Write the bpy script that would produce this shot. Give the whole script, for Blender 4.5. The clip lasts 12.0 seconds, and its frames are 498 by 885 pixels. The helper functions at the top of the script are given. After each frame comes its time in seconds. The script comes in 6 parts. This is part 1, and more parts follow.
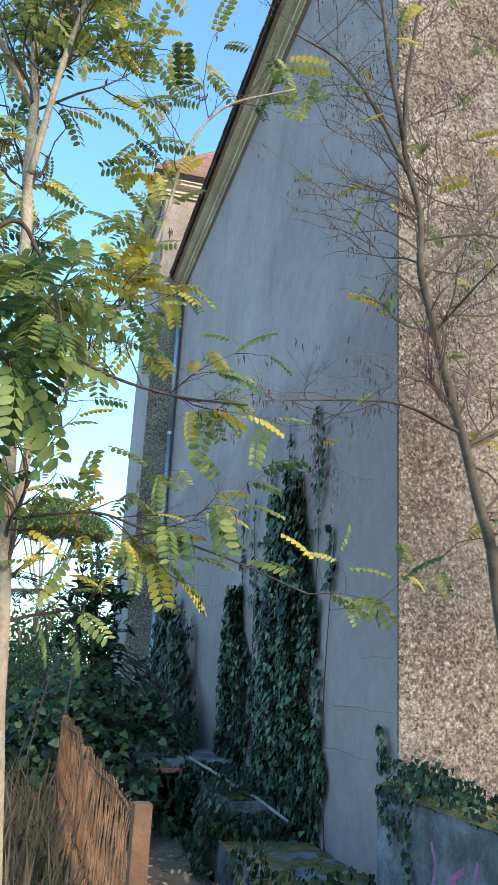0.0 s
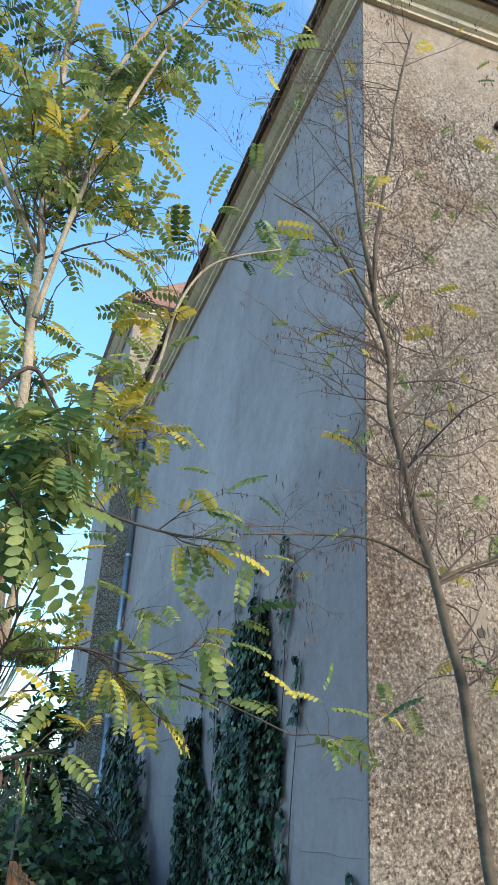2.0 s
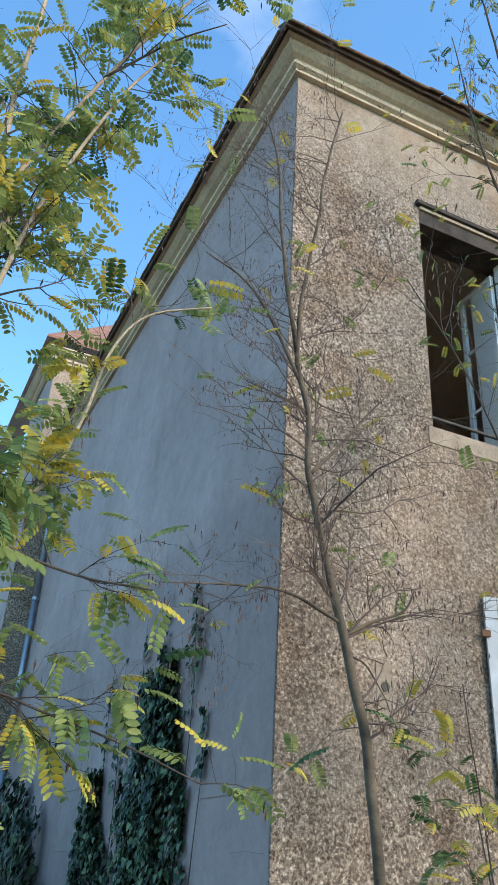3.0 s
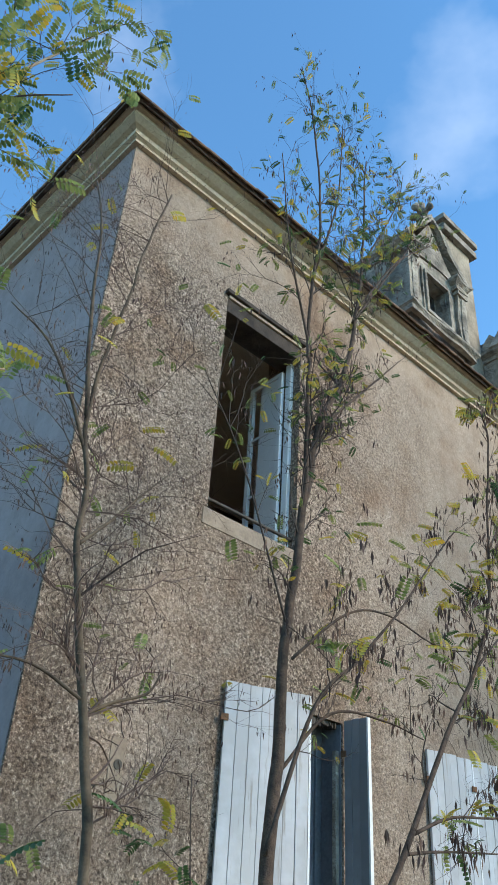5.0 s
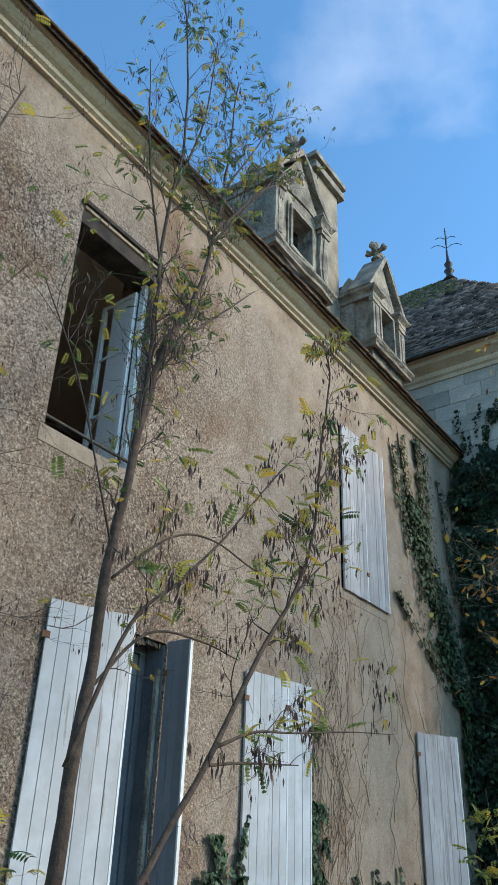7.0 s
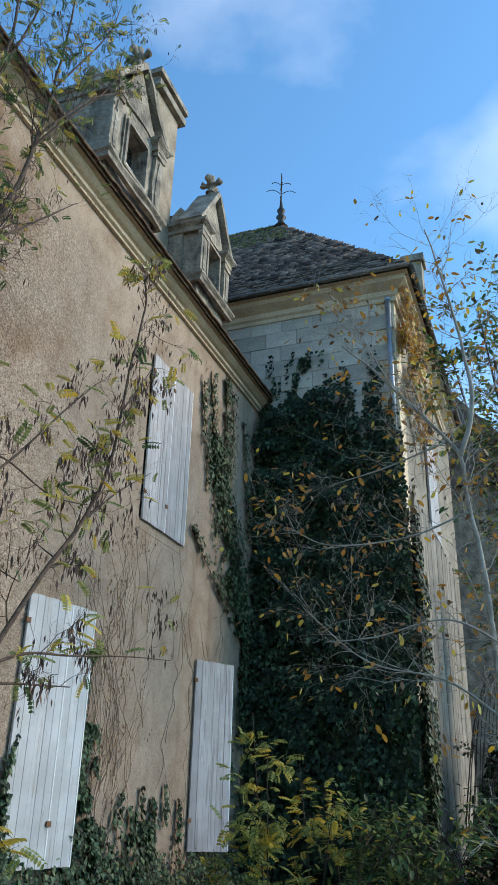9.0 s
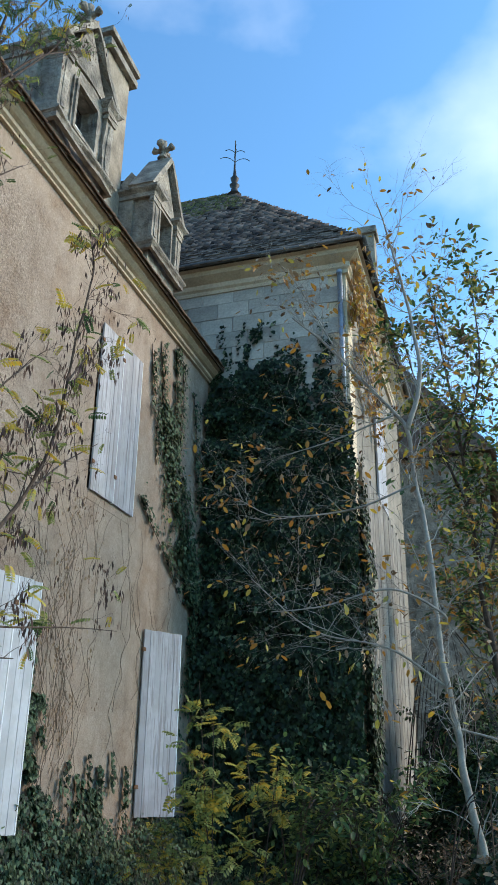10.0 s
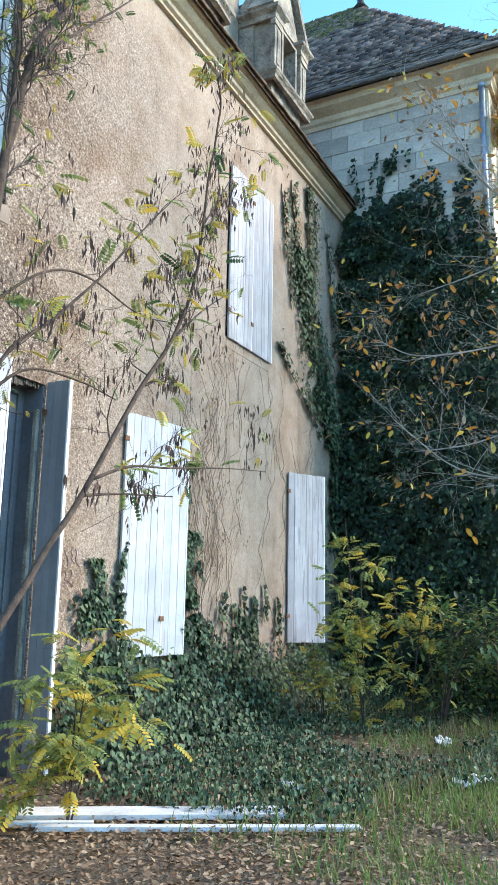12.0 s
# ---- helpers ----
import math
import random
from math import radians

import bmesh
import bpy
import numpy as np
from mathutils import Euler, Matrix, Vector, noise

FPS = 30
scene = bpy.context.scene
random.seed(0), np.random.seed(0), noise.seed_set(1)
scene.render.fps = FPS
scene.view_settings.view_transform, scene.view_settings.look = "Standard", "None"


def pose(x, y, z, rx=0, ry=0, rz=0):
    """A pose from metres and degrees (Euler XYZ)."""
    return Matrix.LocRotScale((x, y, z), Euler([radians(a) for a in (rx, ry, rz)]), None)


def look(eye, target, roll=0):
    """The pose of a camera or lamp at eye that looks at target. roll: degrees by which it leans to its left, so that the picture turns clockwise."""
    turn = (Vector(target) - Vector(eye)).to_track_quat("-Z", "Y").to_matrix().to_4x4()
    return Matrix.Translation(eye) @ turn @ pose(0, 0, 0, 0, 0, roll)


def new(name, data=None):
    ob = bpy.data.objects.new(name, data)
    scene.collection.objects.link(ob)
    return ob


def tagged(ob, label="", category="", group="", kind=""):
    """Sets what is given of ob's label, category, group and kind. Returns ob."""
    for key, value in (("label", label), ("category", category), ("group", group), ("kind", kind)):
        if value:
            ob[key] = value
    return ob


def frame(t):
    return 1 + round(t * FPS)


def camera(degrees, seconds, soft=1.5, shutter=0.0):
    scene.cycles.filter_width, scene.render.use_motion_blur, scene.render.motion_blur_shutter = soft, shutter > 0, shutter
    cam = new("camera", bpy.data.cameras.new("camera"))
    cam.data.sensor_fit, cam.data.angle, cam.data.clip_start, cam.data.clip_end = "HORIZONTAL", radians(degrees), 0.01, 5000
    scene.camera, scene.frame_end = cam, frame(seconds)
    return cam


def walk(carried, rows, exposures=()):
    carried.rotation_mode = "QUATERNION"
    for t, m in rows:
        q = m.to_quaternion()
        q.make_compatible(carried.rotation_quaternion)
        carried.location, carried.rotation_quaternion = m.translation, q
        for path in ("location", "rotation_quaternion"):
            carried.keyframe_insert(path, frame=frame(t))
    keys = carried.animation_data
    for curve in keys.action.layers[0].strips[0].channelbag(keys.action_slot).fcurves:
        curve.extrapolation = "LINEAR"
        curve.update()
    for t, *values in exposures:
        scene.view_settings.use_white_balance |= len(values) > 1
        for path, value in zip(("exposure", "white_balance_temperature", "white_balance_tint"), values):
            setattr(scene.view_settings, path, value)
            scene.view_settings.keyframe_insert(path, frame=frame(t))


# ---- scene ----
cam = camera(34.86, 12.0, soft=0.6)
ROWS = [  # seconds, x, y, z, yaw, pitch, roll
    (0, 0.109, 0.274, 1.382, -15.35, 16.03, -2.95),
    (0.5, 0.087, 0.265, 1.420, -14.53, 16.79, -3.25),
    (1, 0.076, 0.261, 1.421, -14.74, 20.41, -3.71),
    (1.5, 0.052, 0.220, 1.416, -15.60, 22.86, -3.72),
    (2, -0.039, 0.203, 1.401, -18.98, 24.91, -3.13),
    (2.5, -0.083, 0.142, 1.348, -22.98, 27.12, -2.76),
    (2.7, -0.089, 0.132, 1.356, -23.85, 27.77, -2.83),
    (4.5, -0.137, 0.038, 1.436, -40.35, 33.14, -3.45),
    (5, -0.162, -0.007, 1.470, -43.91, 33.41, -3.31),
    (5.5, -0.115, -0.064, 1.485, -46.40, 33.67, -3.51),
    (6, -0.085, -0.085, 1.492, -49.33, 33.60, -3.33),
    (6.5, -0.044, -0.072, 1.478, -51.52, 31.31, -2.48),
    (7, -0.024, -0.088, 1.469, -54.82, 28.80, -1.96),
    (7.5, 0.014, -0.106, 1.448, -59.95, 27.17, -1.56),
    (9.5, 0.062, -0.156, 1.480, -71.21, 23.50, -1.21),
    (10, 0.068, -0.174, 1.485, -72.80, 22.30, -0.64),
    (10.5, 0.092, -0.185, 1.467, -73.04, 19.54, -0.37),
    (11, 0.126, -0.198, 1.467, -72.20, 15.87, -0.29),
    (11.5, 0.083, -0.152, 1.483, -68.33, 13.05, -0.61),
    (12, 0.078, -0.095, 1.432, -62.93, 11.29, -1.08),
]
EXPOSURES = [  # seconds, stops, kelvin, tint
    (0.0, 0.95, 6950, 15), (2.5, 0.82, 6850, 14), (4.5, 0.42, 6550, 11), (5.5, 0.32, 6500, 10), (7.5, 0.24, 6600, 11),
    (9.5, 0.22, 6650, 11), (10.5, 0.60, 6550, 13), (11.5, 1.05, 6500, 14), (12.0, 1.22, 6450, 13)]
walk(cam, [(t, pose(x, y, z, 90 + pitch, roll, yaw)) for t, x, y, z, yaw, pitch, roll in ROWS], EXPOSURES)

# ---- world and sun ----
SUN_DIR = Vector((0.42, -0.80, 0.52)).normalized()
world = bpy.data.worlds.new("sky")
scene.world = world
world.use_nodes = True
wn, wl = world.node_tree.nodes, world.node_tree.links
sky = wn.new("ShaderNodeTexSky")
sky.sky_type, sky.sun_disc = "NISHITA", False
sky.sun_elevation = math.asin(SUN_DIR.z)
sky.sun_rotation = math.atan2(SUN_DIR.x, SUN_DIR.y)
sky.air_density, sky.dust_density, sky.ozone_density = 1.1, 0.3, 3.5
co = wn.new("ShaderNodeTexCoord")
mp = wn.new("ShaderNodeMapping")
mp.inputs["Scale"].default_value = (1.0, 1.0, 1.7)
mp.inputs["Location"].default_value = (0.35, 0.9, 0.2)
bank = wn.new("ShaderNodeVectorMath")
bank.operation, bank.inputs[1].default_value = "DOT_PRODUCT", (0.72, -0.10, 0.68)
rise = wn.new("ShaderNodeMapRange")
rise.inputs["From Min"].default_value, rise.inputs["From Max"].default_value = 0.78, 1.0
rise.inputs["To Min"].default_value, rise.inputs["To Max"].default_value = -0.10, 0.16
thick = wn.new("ShaderNodeMath")
thick.operation = "ADD"
cn = wn.new("ShaderNodeTexNoise")
cn.inputs["Scale"].default_value, cn.inputs["Detail"].default_value, cn.inputs["Roughness"].default_value = 1.5, 7.0, 0.5
cr = wn.new("ShaderNodeValToRGB")
cr.color_ramp.elements[0].position, cr.color_ramp.elements[1].position = 0.47, 0.86
cr.color_ramp.elements[1].color = (0.72, 0.72, 0.72, 1)
mixw = wn.new("ShaderNodeMixRGB")
mixw.inputs[2].default_value = (11.6, 12.2, 12.8, 1)
wl.new(co.outputs["Generated"], mp.inputs["Vector"])
wl.new(mp.outputs["Vector"], cn.inputs["Vector"])
wl.new(co.outputs["Generated"], bank.inputs[0])
wl.new(bank.outputs["Value"], rise.inputs["Value"])
wl.new(cn.outputs["Fac"], thick.inputs[0])
wl.new(rise.outputs[0], thick.inputs[1])
wl.new(thick.outputs[0], cr.inputs["Fac"])
wl.new(cr.outputs["Color"], mixw.inputs[0])
tint = wn.new("ShaderNodeMixRGB")
tint.blend_type, tint.inputs[0].default_value, tint.inputs[2].default_value = "MULTIPLY", 1.0, (1.10, 1.66, 1.80, 1)
wl.new(sky.outputs["Color"], tint.inputs[1])
wl.new(tint.outputs["Color"], mixw.inputs[1])
bg = wn["Background"]
bg.inputs["Strength"].default_value = 0.15
wl.new(mixw.outputs["Color"], bg.inputs["Color"])
sun = new("sun", bpy.data.lights.new("sun", "SUN"))
sun.data.energy, sun.data.angle, sun.data.color = 2.75, radians(20), (1.0, 0.85, 0.66)
sun.matrix_world = look((0, 0, 0), -SUN_DIR)


# ---- materials ----
def ramp(nt, stops):
    r = nt.nodes.new("ShaderNodeValToRGB")
    e = r.color_ramp.elements
    while len(e) < len(stops):
        e.new(0.5)
    for k, (p, c) in zip(e, stops):
        k.position, k.color = p, (*c, 1)
    return r


def noise_tex(nt, scale, detail=4.0, rough=0.55, vec=None):
    n = nt.nodes.new("ShaderNodeTexNoise")
    n.inputs["Scale"].default_value, n.inputs["Detail"].default_value, n.inputs["Roughness"].default_value = scale, detail, rough
    nt.links.new(vec if vec is not None else nt.nodes["co"].outputs["Object"], n.inputs["Vector"])
    return n


def mix(nt, kind, fac, a, b):
    m = nt.nodes.new("ShaderNodeMixRGB")
    m.blend_type = kind
    for i, v in ((0, fac), (1, a), (2, b)):
        if isinstance(v, (int, float)):
            m.inputs[i].default_value = v if i == 0 else (v, v, v, 1)
        elif isinstance(v, tuple):
            m.inputs[i].default_value = (*v, 1)
        else:
            nt.links.new(v, m.inputs[i])
    return m.outputs[0]


def base_material(name, rough=0.85, metal=0.0):
    m = bpy.data.materials.new(name)
    m.use_nodes = True
    nt = m.node_tree
    b = nt.nodes["Principled BSDF"]
    b.inputs["Roughness"].default_value, b.inputs["Metallic"].default_value = rough, metal
    c = nt.nodes.new("ShaderNodeTexCoord")
    c.name = "co"
    return m, nt, b


def bump(nt, b, height, strength=0.4, dist=0.02):
    n = nt.nodes.new("ShaderNodeBump")
    n.inputs["Strength"].default_value, n.inputs["Distance"].default_value = strength, dist
    nt.links.new(height, n.inputs["Height"])
    nt.links.new(n.outputs["Normal"], b.inputs["Normal"])


def simple(name, c1, c2, scale=6.0, rough=0.85, metal=0.0, fine=60.0, bs=0.3, bd=0.01, island=0.0):
    m, nt, b = base_material(name, rough, metal)
    n = noise_tex(nt, scale, 6)
    r = ramp(nt, [(0.3, c1), (0.7, c2)])
    nt.links.new(n.outputs["Fac"], r.inputs["Fac"])
    f = noise_tex(nt, fine, 4)
    col = mix(nt, "OVERLAY", 0.35, r.outputs["Color"], f.outputs["Fac"])
    if island:
        g = nt.nodes.new("ShaderNodeNewGeometry")
        o = nt.nodes.new("ShaderNodeObjectInfo")
        s = nt.nodes.new("ShaderNodeMath")
        s.operation = "ADD"
        nt.links.new(g.outputs["Random Per Island"], s.inputs[0])
        nt.links.new(o.outputs["Random"], s.inputs[1])
        fr = nt.nodes.new("ShaderNodeMath")
        fr.operation = "FRACT"
        nt.links.new(s.outputs[0], fr.inputs[0])
        rr = ramp(nt, [(0.0, (0.5 - island,) * 3), (1.0, (0.5 + island,) * 3)])
        nt.links.new(fr.outputs[0], rr.inputs["Fac"])
        col = mix(nt, "OVERLAY", 1.0, col, rr.outputs["Color"])
    nt.links.new(col, b.inputs["Base Color"])
    bump(nt, b, f.outputs["Fac"], bs, bd)
    return m


def roughcast_material():
    """Thrown mortar full of small grit: coarse and speckled at the corner, worn smooth under the cornice and away from it."""
    m, nt, b = base_material("roughcast", 0.92)
    b.inputs["Specular IOR Level"].default_value = 0.2
    big = noise_tex(nt, 0.55, 6, 0.62)
    base = ramp(nt, [(0.32, (0.205, 0.150, 0.114)), (0.5, (0.305, 0.233, 0.180)), (0.68, (0.41, 0.319, 0.252))])
    nt.links.new(big.outputs["Fac"], base.inputs["Fac"])
    warp = noise_tex(nt, 24.0, 3, 0.6)
    bent = mix(nt, "ADD", 0.045, nt.nodes["co"].outputs["Object"], warp.outputs["Color"])
    peb = nt.nodes.new("ShaderNodeTexVoronoi")
    peb.inputs["Scale"].default_value = 46.0
    nt.links.new(bent, peb.inputs["Vector"])
    fine = noise_tex(nt, 53.0, 8, 0.75)
    stones = ramp(nt, [(0.54, (0, 0, 0)), (0.585, (1, 1, 1))])
    nt.links.new(fine.outputs["Fac"], stones.inputs["Fac"])
    pits = ramp(nt, [(0.415, (1, 1, 1)), (0.465, (0, 0, 0))])
    nt.links.new(fine.outputs["Fac"], pits.inputs["Fac"])
    where_n = noise_tex(nt, 0.42, 5, 0.7)
    where = ramp(nt, [(0.36, (0.6, 0.6, 0.6)), (0.54, (1, 1, 1))])
    nt.links.new(where_n.outputs["Fac"], where.inputs["Fac"])
    sep = nt.nodes.new("ShaderNodeSeparateXYZ")
    nt.links.new(nt.nodes["co"].outputs["Object"], sep.inputs[0])
    edge = mix(nt, "ADD", 1.0, sep.outputs["Z"], mix(nt, "MULTIPLY", 1.0, where_n.outputs["Fac"], 1.6))
    band = nt.nodes.new("ShaderNodeMapRange")
    band.inputs["From Min"].default_value, band.inputs["From Max"].default_value = 7.7, 8.7
    nt.links.new(edge, band.inputs["Value"])
    edge_x = mix(nt, "ADD", 1.0, sep.outputs["X"], mix(nt, "MULTIPLY", 1.0, where_n.outputs["Fac"], 4.0))
    band_x = nt.nodes.new("ShaderNodeMapRange")
    band_x.inputs["From Min"].default_value, band_x.inputs["From Max"].default_value = 6.9, 9.4
    nt.links.new(edge_x, band_x.inputs["Value"])
    smooth_zone = mix(nt, "MULTIPLY", 1.0, mix(nt, "LIGHTEN", 1.0, band.outputs[0], band_x.outputs[0]), 0.80)
    inv = nt.nodes.new("ShaderNodeInvert")
    nt.links.new(smooth_zone, inv.inputs["Color"])
    grain = mix(nt, "MULTIPLY", 1.0, inv.outputs["Color"], where.outputs["Color"])
    stone_f = mix(nt, "MULTIPLY", 1.0, stones.outputs["Color"], grain)
    pit_f = mix(nt, "MULTIPLY", 1.0, pits.outputs["Color"], grain)
    worn = noise_tex(nt, 2.4, 7, 0.7)
    worn_r = ramp(nt, [(0.36, (0.335, 0.258, 0.197)), (0.58, (0.455, 0.357, 0.276))])
    nt.links.new(worn.outputs["Fac"], worn_r.inputs["Fac"])
    c = mix(nt, "MIX", smooth_zone, base.outputs["Color"], worn_r.outputs["Color"])
    c = mix(nt, "MIX", pit_f, c, (0.055, 0.037, 0.028))
    c = mix(nt, "MIX", mix(nt, "MULTIPLY", 1.0, stone_f, 0.8), c, (0.72, 0.59, 0.465))
    tone = ramp(nt, [(0.28, (0.55, 0.53, 0.51)), (0.5, (0.98, 0.97, 0.95)), (0.72, (1.25, 1.25, 1.25))])
    nt.links.new(peb.outputs["Color"], tone.inputs["Fac"])
    c = mix(nt, "MULTIPLY", grain, c, tone.outputs["Color"])
    stain_n = noise_tex(nt, 0.9, 7, 0.7)
    stain = ramp(nt, [(0.50, (0, 0, 0)), (0.68, (0.75, 0.75, 0.75))])
    nt.links.new(stain_n.outputs["Fac"], stain.inputs["Fac"])
    c = mix(nt, "MULTIPLY", stain.outputs["Color"], c, (0.60, 0.47, 0.37))
    streak_m = nt.nodes.new("ShaderNodeMapping")
    streak_m.inputs["Scale"].default_value = (3.0, 3.0, 0.35)
    nt.links.new(nt.nodes["co"].outputs["Object"], streak_m.inputs["Vector"])
    streak_n = noise_tex(nt, 1.3, 6, 0.65, streak_m.outputs["Vector"])
    streak = ramp(nt, [(0.52, (0, 0, 0)), (0.72, (0.5, 0.5, 0.5))])
    nt.links.new(streak_n.outputs["Fac"], streak.inputs["Fac"])
    c = mix(nt, "MULTIPLY", streak.outputs["Color"], c, (0.62, 0.58, 0.54))
    nt.links.new(c, b.inputs["Base Color"])
    h = mix(nt, "ADD", 0.6, stone_f, mix(nt, "MULTIPLY", 1.0, fine.outputs["Fac"], grain))
    bump(nt, b, mix(nt, "ADD", 0.25, h, fine.outputs["Fac"]), 0.7, 0.02)
    return m


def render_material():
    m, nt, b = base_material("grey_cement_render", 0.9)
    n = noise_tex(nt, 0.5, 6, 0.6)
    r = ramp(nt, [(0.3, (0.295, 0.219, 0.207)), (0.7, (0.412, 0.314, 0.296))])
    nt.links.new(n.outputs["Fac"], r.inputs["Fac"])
    mpn = nt.nodes.new("ShaderNodeMapping")
    mpn.inputs["Scale"].default_value = (1, 1.6, 0.5)
    nt.links.new(nt.nodes["co"].outputs["Object"], mpn.inputs["Vector"])
    st = noise_tex(nt, 1.1, 6, 0.65, mpn.outputs["Vector"])
    sr = ramp(nt, [(0.47, (0, 0, 0)), (0.74, (0.45, 0.45, 0.45))])
    nt.links.new(st.outputs["Fac"], sr.inputs["Fac"])
    c = mix(nt, "MULTIPLY", sr.outputs["Color"], r.outputs["Color"], (0.62, 0.6, 0.58))
    # a second, duller coat of render below the old floor line, its upper edge wavering
    sep = nt.nodes.new("ShaderNodeSeparateXYZ")
    nt.links.new(nt.nodes["co"].outputs["Object"], sep.inputs[0])
    edge = mix(nt, "ADD", 1.0, sep.outputs["Z"], mix(nt, "MULTIPLY", 1.0, n.outputs["Fac"], 0.7))
    coat = nt.nodes.new("ShaderNodeMapRange")
    coat.inputs["From Min"].default_value, coat.inputs["From Max"].default_value = 4.42, 4.28
    nt.links.new(edge, coat.inputs["Value"])
    c = mix(nt, "MULTIPLY", mix(nt, "MULTIPLY", 1.0, coat.outputs[0], 0.8), c, (0.80, 0.79, 0.80))
    scuff = noise_tex(nt, 7.0, 8, 0.75)
    sc = ramp(nt, [(0.35, (0.84, 0.84, 0.84)), (0.6, (1.04, 1.04, 1.04))])
    nt.links.new(scuff.outputs["Fac"], sc.inputs["Fac"])
    c = mix(nt, "MULTIPLY", 1.0, c, sc.outputs["Color"])
    nt.links.new(c, b.inputs["Base Color"])
    f = noise_tex(nt, 30, 5)
    bump(nt, b, f.outputs["Fac"], 0.25, 0.01)
    return m


ROUGHCAST = roughcast_material()
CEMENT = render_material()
STONE = simple("limestone", (0.45, 0.355, 0.24), (0.68, 0.55, 0.39), 1.6, 0.85, 0, 22, 0.4, 0.02, 0.12)
GREY_STONE = simple("weathered_stone", (0.105, 0.092, 0.076), (0.45, 0.395, 0.315), 3.4, 0.92, 0, 17, 0.9, 0.05)
WHITE_PAINT = simple("white_paint", (0.66, 0.66, 0.66), (0.82, 0.82, 0.81), 3.0, 0.55, 0, 40, 0.25, 0.004, 0.08)
GREY_PAINT = simple("grey_paint", (0.13, 0.135, 0.15), (0.21, 0.215, 0.235), 3.0, 0.6, 0, 40, 0.25, 0.004)
SLATE = simple("slate_tile", (0.048, 0.036, 0.028), (0.165, 0.125, 0.095), 3.0, 0.95, 0, 30, 0.4, 0.01, 0.36)
SLATE.node_tree.nodes["Principled BSDF"].inputs["Specular IOR Level"].default_value = 0.15
TILE = simple("brown_tile", (0.11, 0.07, 0.05), (0.24, 0.15, 0.10), 3.0, 0.85, 0, 30, 0.4, 0.01, 0.22)
ZINC = simple("zinc", (0.25, 0.28, 0.32), (0.36, 0.40, 0.45), 3.0, 0.45, 0.7, 30, 0.1, 0.004)
IRON = simple("dark_iron", (0.03, 0.03, 0.03), (0.07, 0.06, 0.05), 8.0, 0.6, 0.5, 60)
RUST = simple("rusty_iron", (0.10, 0.045, 0.022), (0.24, 0.12, 0.06), 9.0, 0.9, 0.1, 80)
EARTH = simple("leaf_litter_soil", (0.10, 0.075, 0.05), (0.22, 0.16, 0.10), 0.8, 0.95, 0, 18, 0.8, 0.05)
PLASTER = simple("room_plaster", (0.66, 0.60, 0.50), (0.78, 0.72, 0.62), 1.5, 0.9)
DARK = simple("dark_boards", (0.05, 0.045, 0.04), (0.10, 0.08, 0.06), 2.0, 0.8)


# ---- mesh helpers ----
def obj(name, bm, material, parent=None, label="", smooth=False):
    me = bpy.data.meshes.new(name)
    bm.normal_update()
    bm.to_mesh(me)
    bm.free()
    for mat in (material if isinstance(material, (list, tuple)) else [material]):
        me.materials.append(mat)
    if smooth:
        me.polygons.foreach_set("use_smooth", [True] * len(me.polygons))
    ob = new(name, me)
    if parent is not None:
        ob.parent = parent
    if label:
        tagged(ob, label)
    return ob


def part(name, bm, material, parent, label="", smooth=False):
    return obj(name, bm, material, parent, label, smooth)


def empty(name, label, category, group="", kind=""):
    return tagged(new(name), label, category, group, kind)


def box(bm, x0, x1, y0, y1, z0, z1, m=None):
    vs = [bm.verts.new(p) for p in ((x0, y0, z0), (x1, y0, z0), (x1, y1, z0), (x0, y1, z0), (x0, y0, z1), (x1, y0, z1), (x1, y1, z1), (x0, y1, z1))]
    for f in ((3, 2, 1, 0), (4, 5, 6, 7), (0, 1, 5, 4), (1, 2, 6, 5), (2, 3, 7, 6), (3, 0, 4, 7)):
        bm.faces.new([vs[i] for i in f])
    if m is not None:
        bmesh.ops.transform(bm, matrix=m, verts=vs)
    return bm


def boxes(*rows, bevel=0.0):
    bm = bmesh.new()
    for r in rows:
        box(bm, *r)
    if bevel:
        bmesh.ops.bevel(bm, geom=bm.edges[:], offset=bevel, segments=2, affect="EDGES", profile=0.7)
    return bm


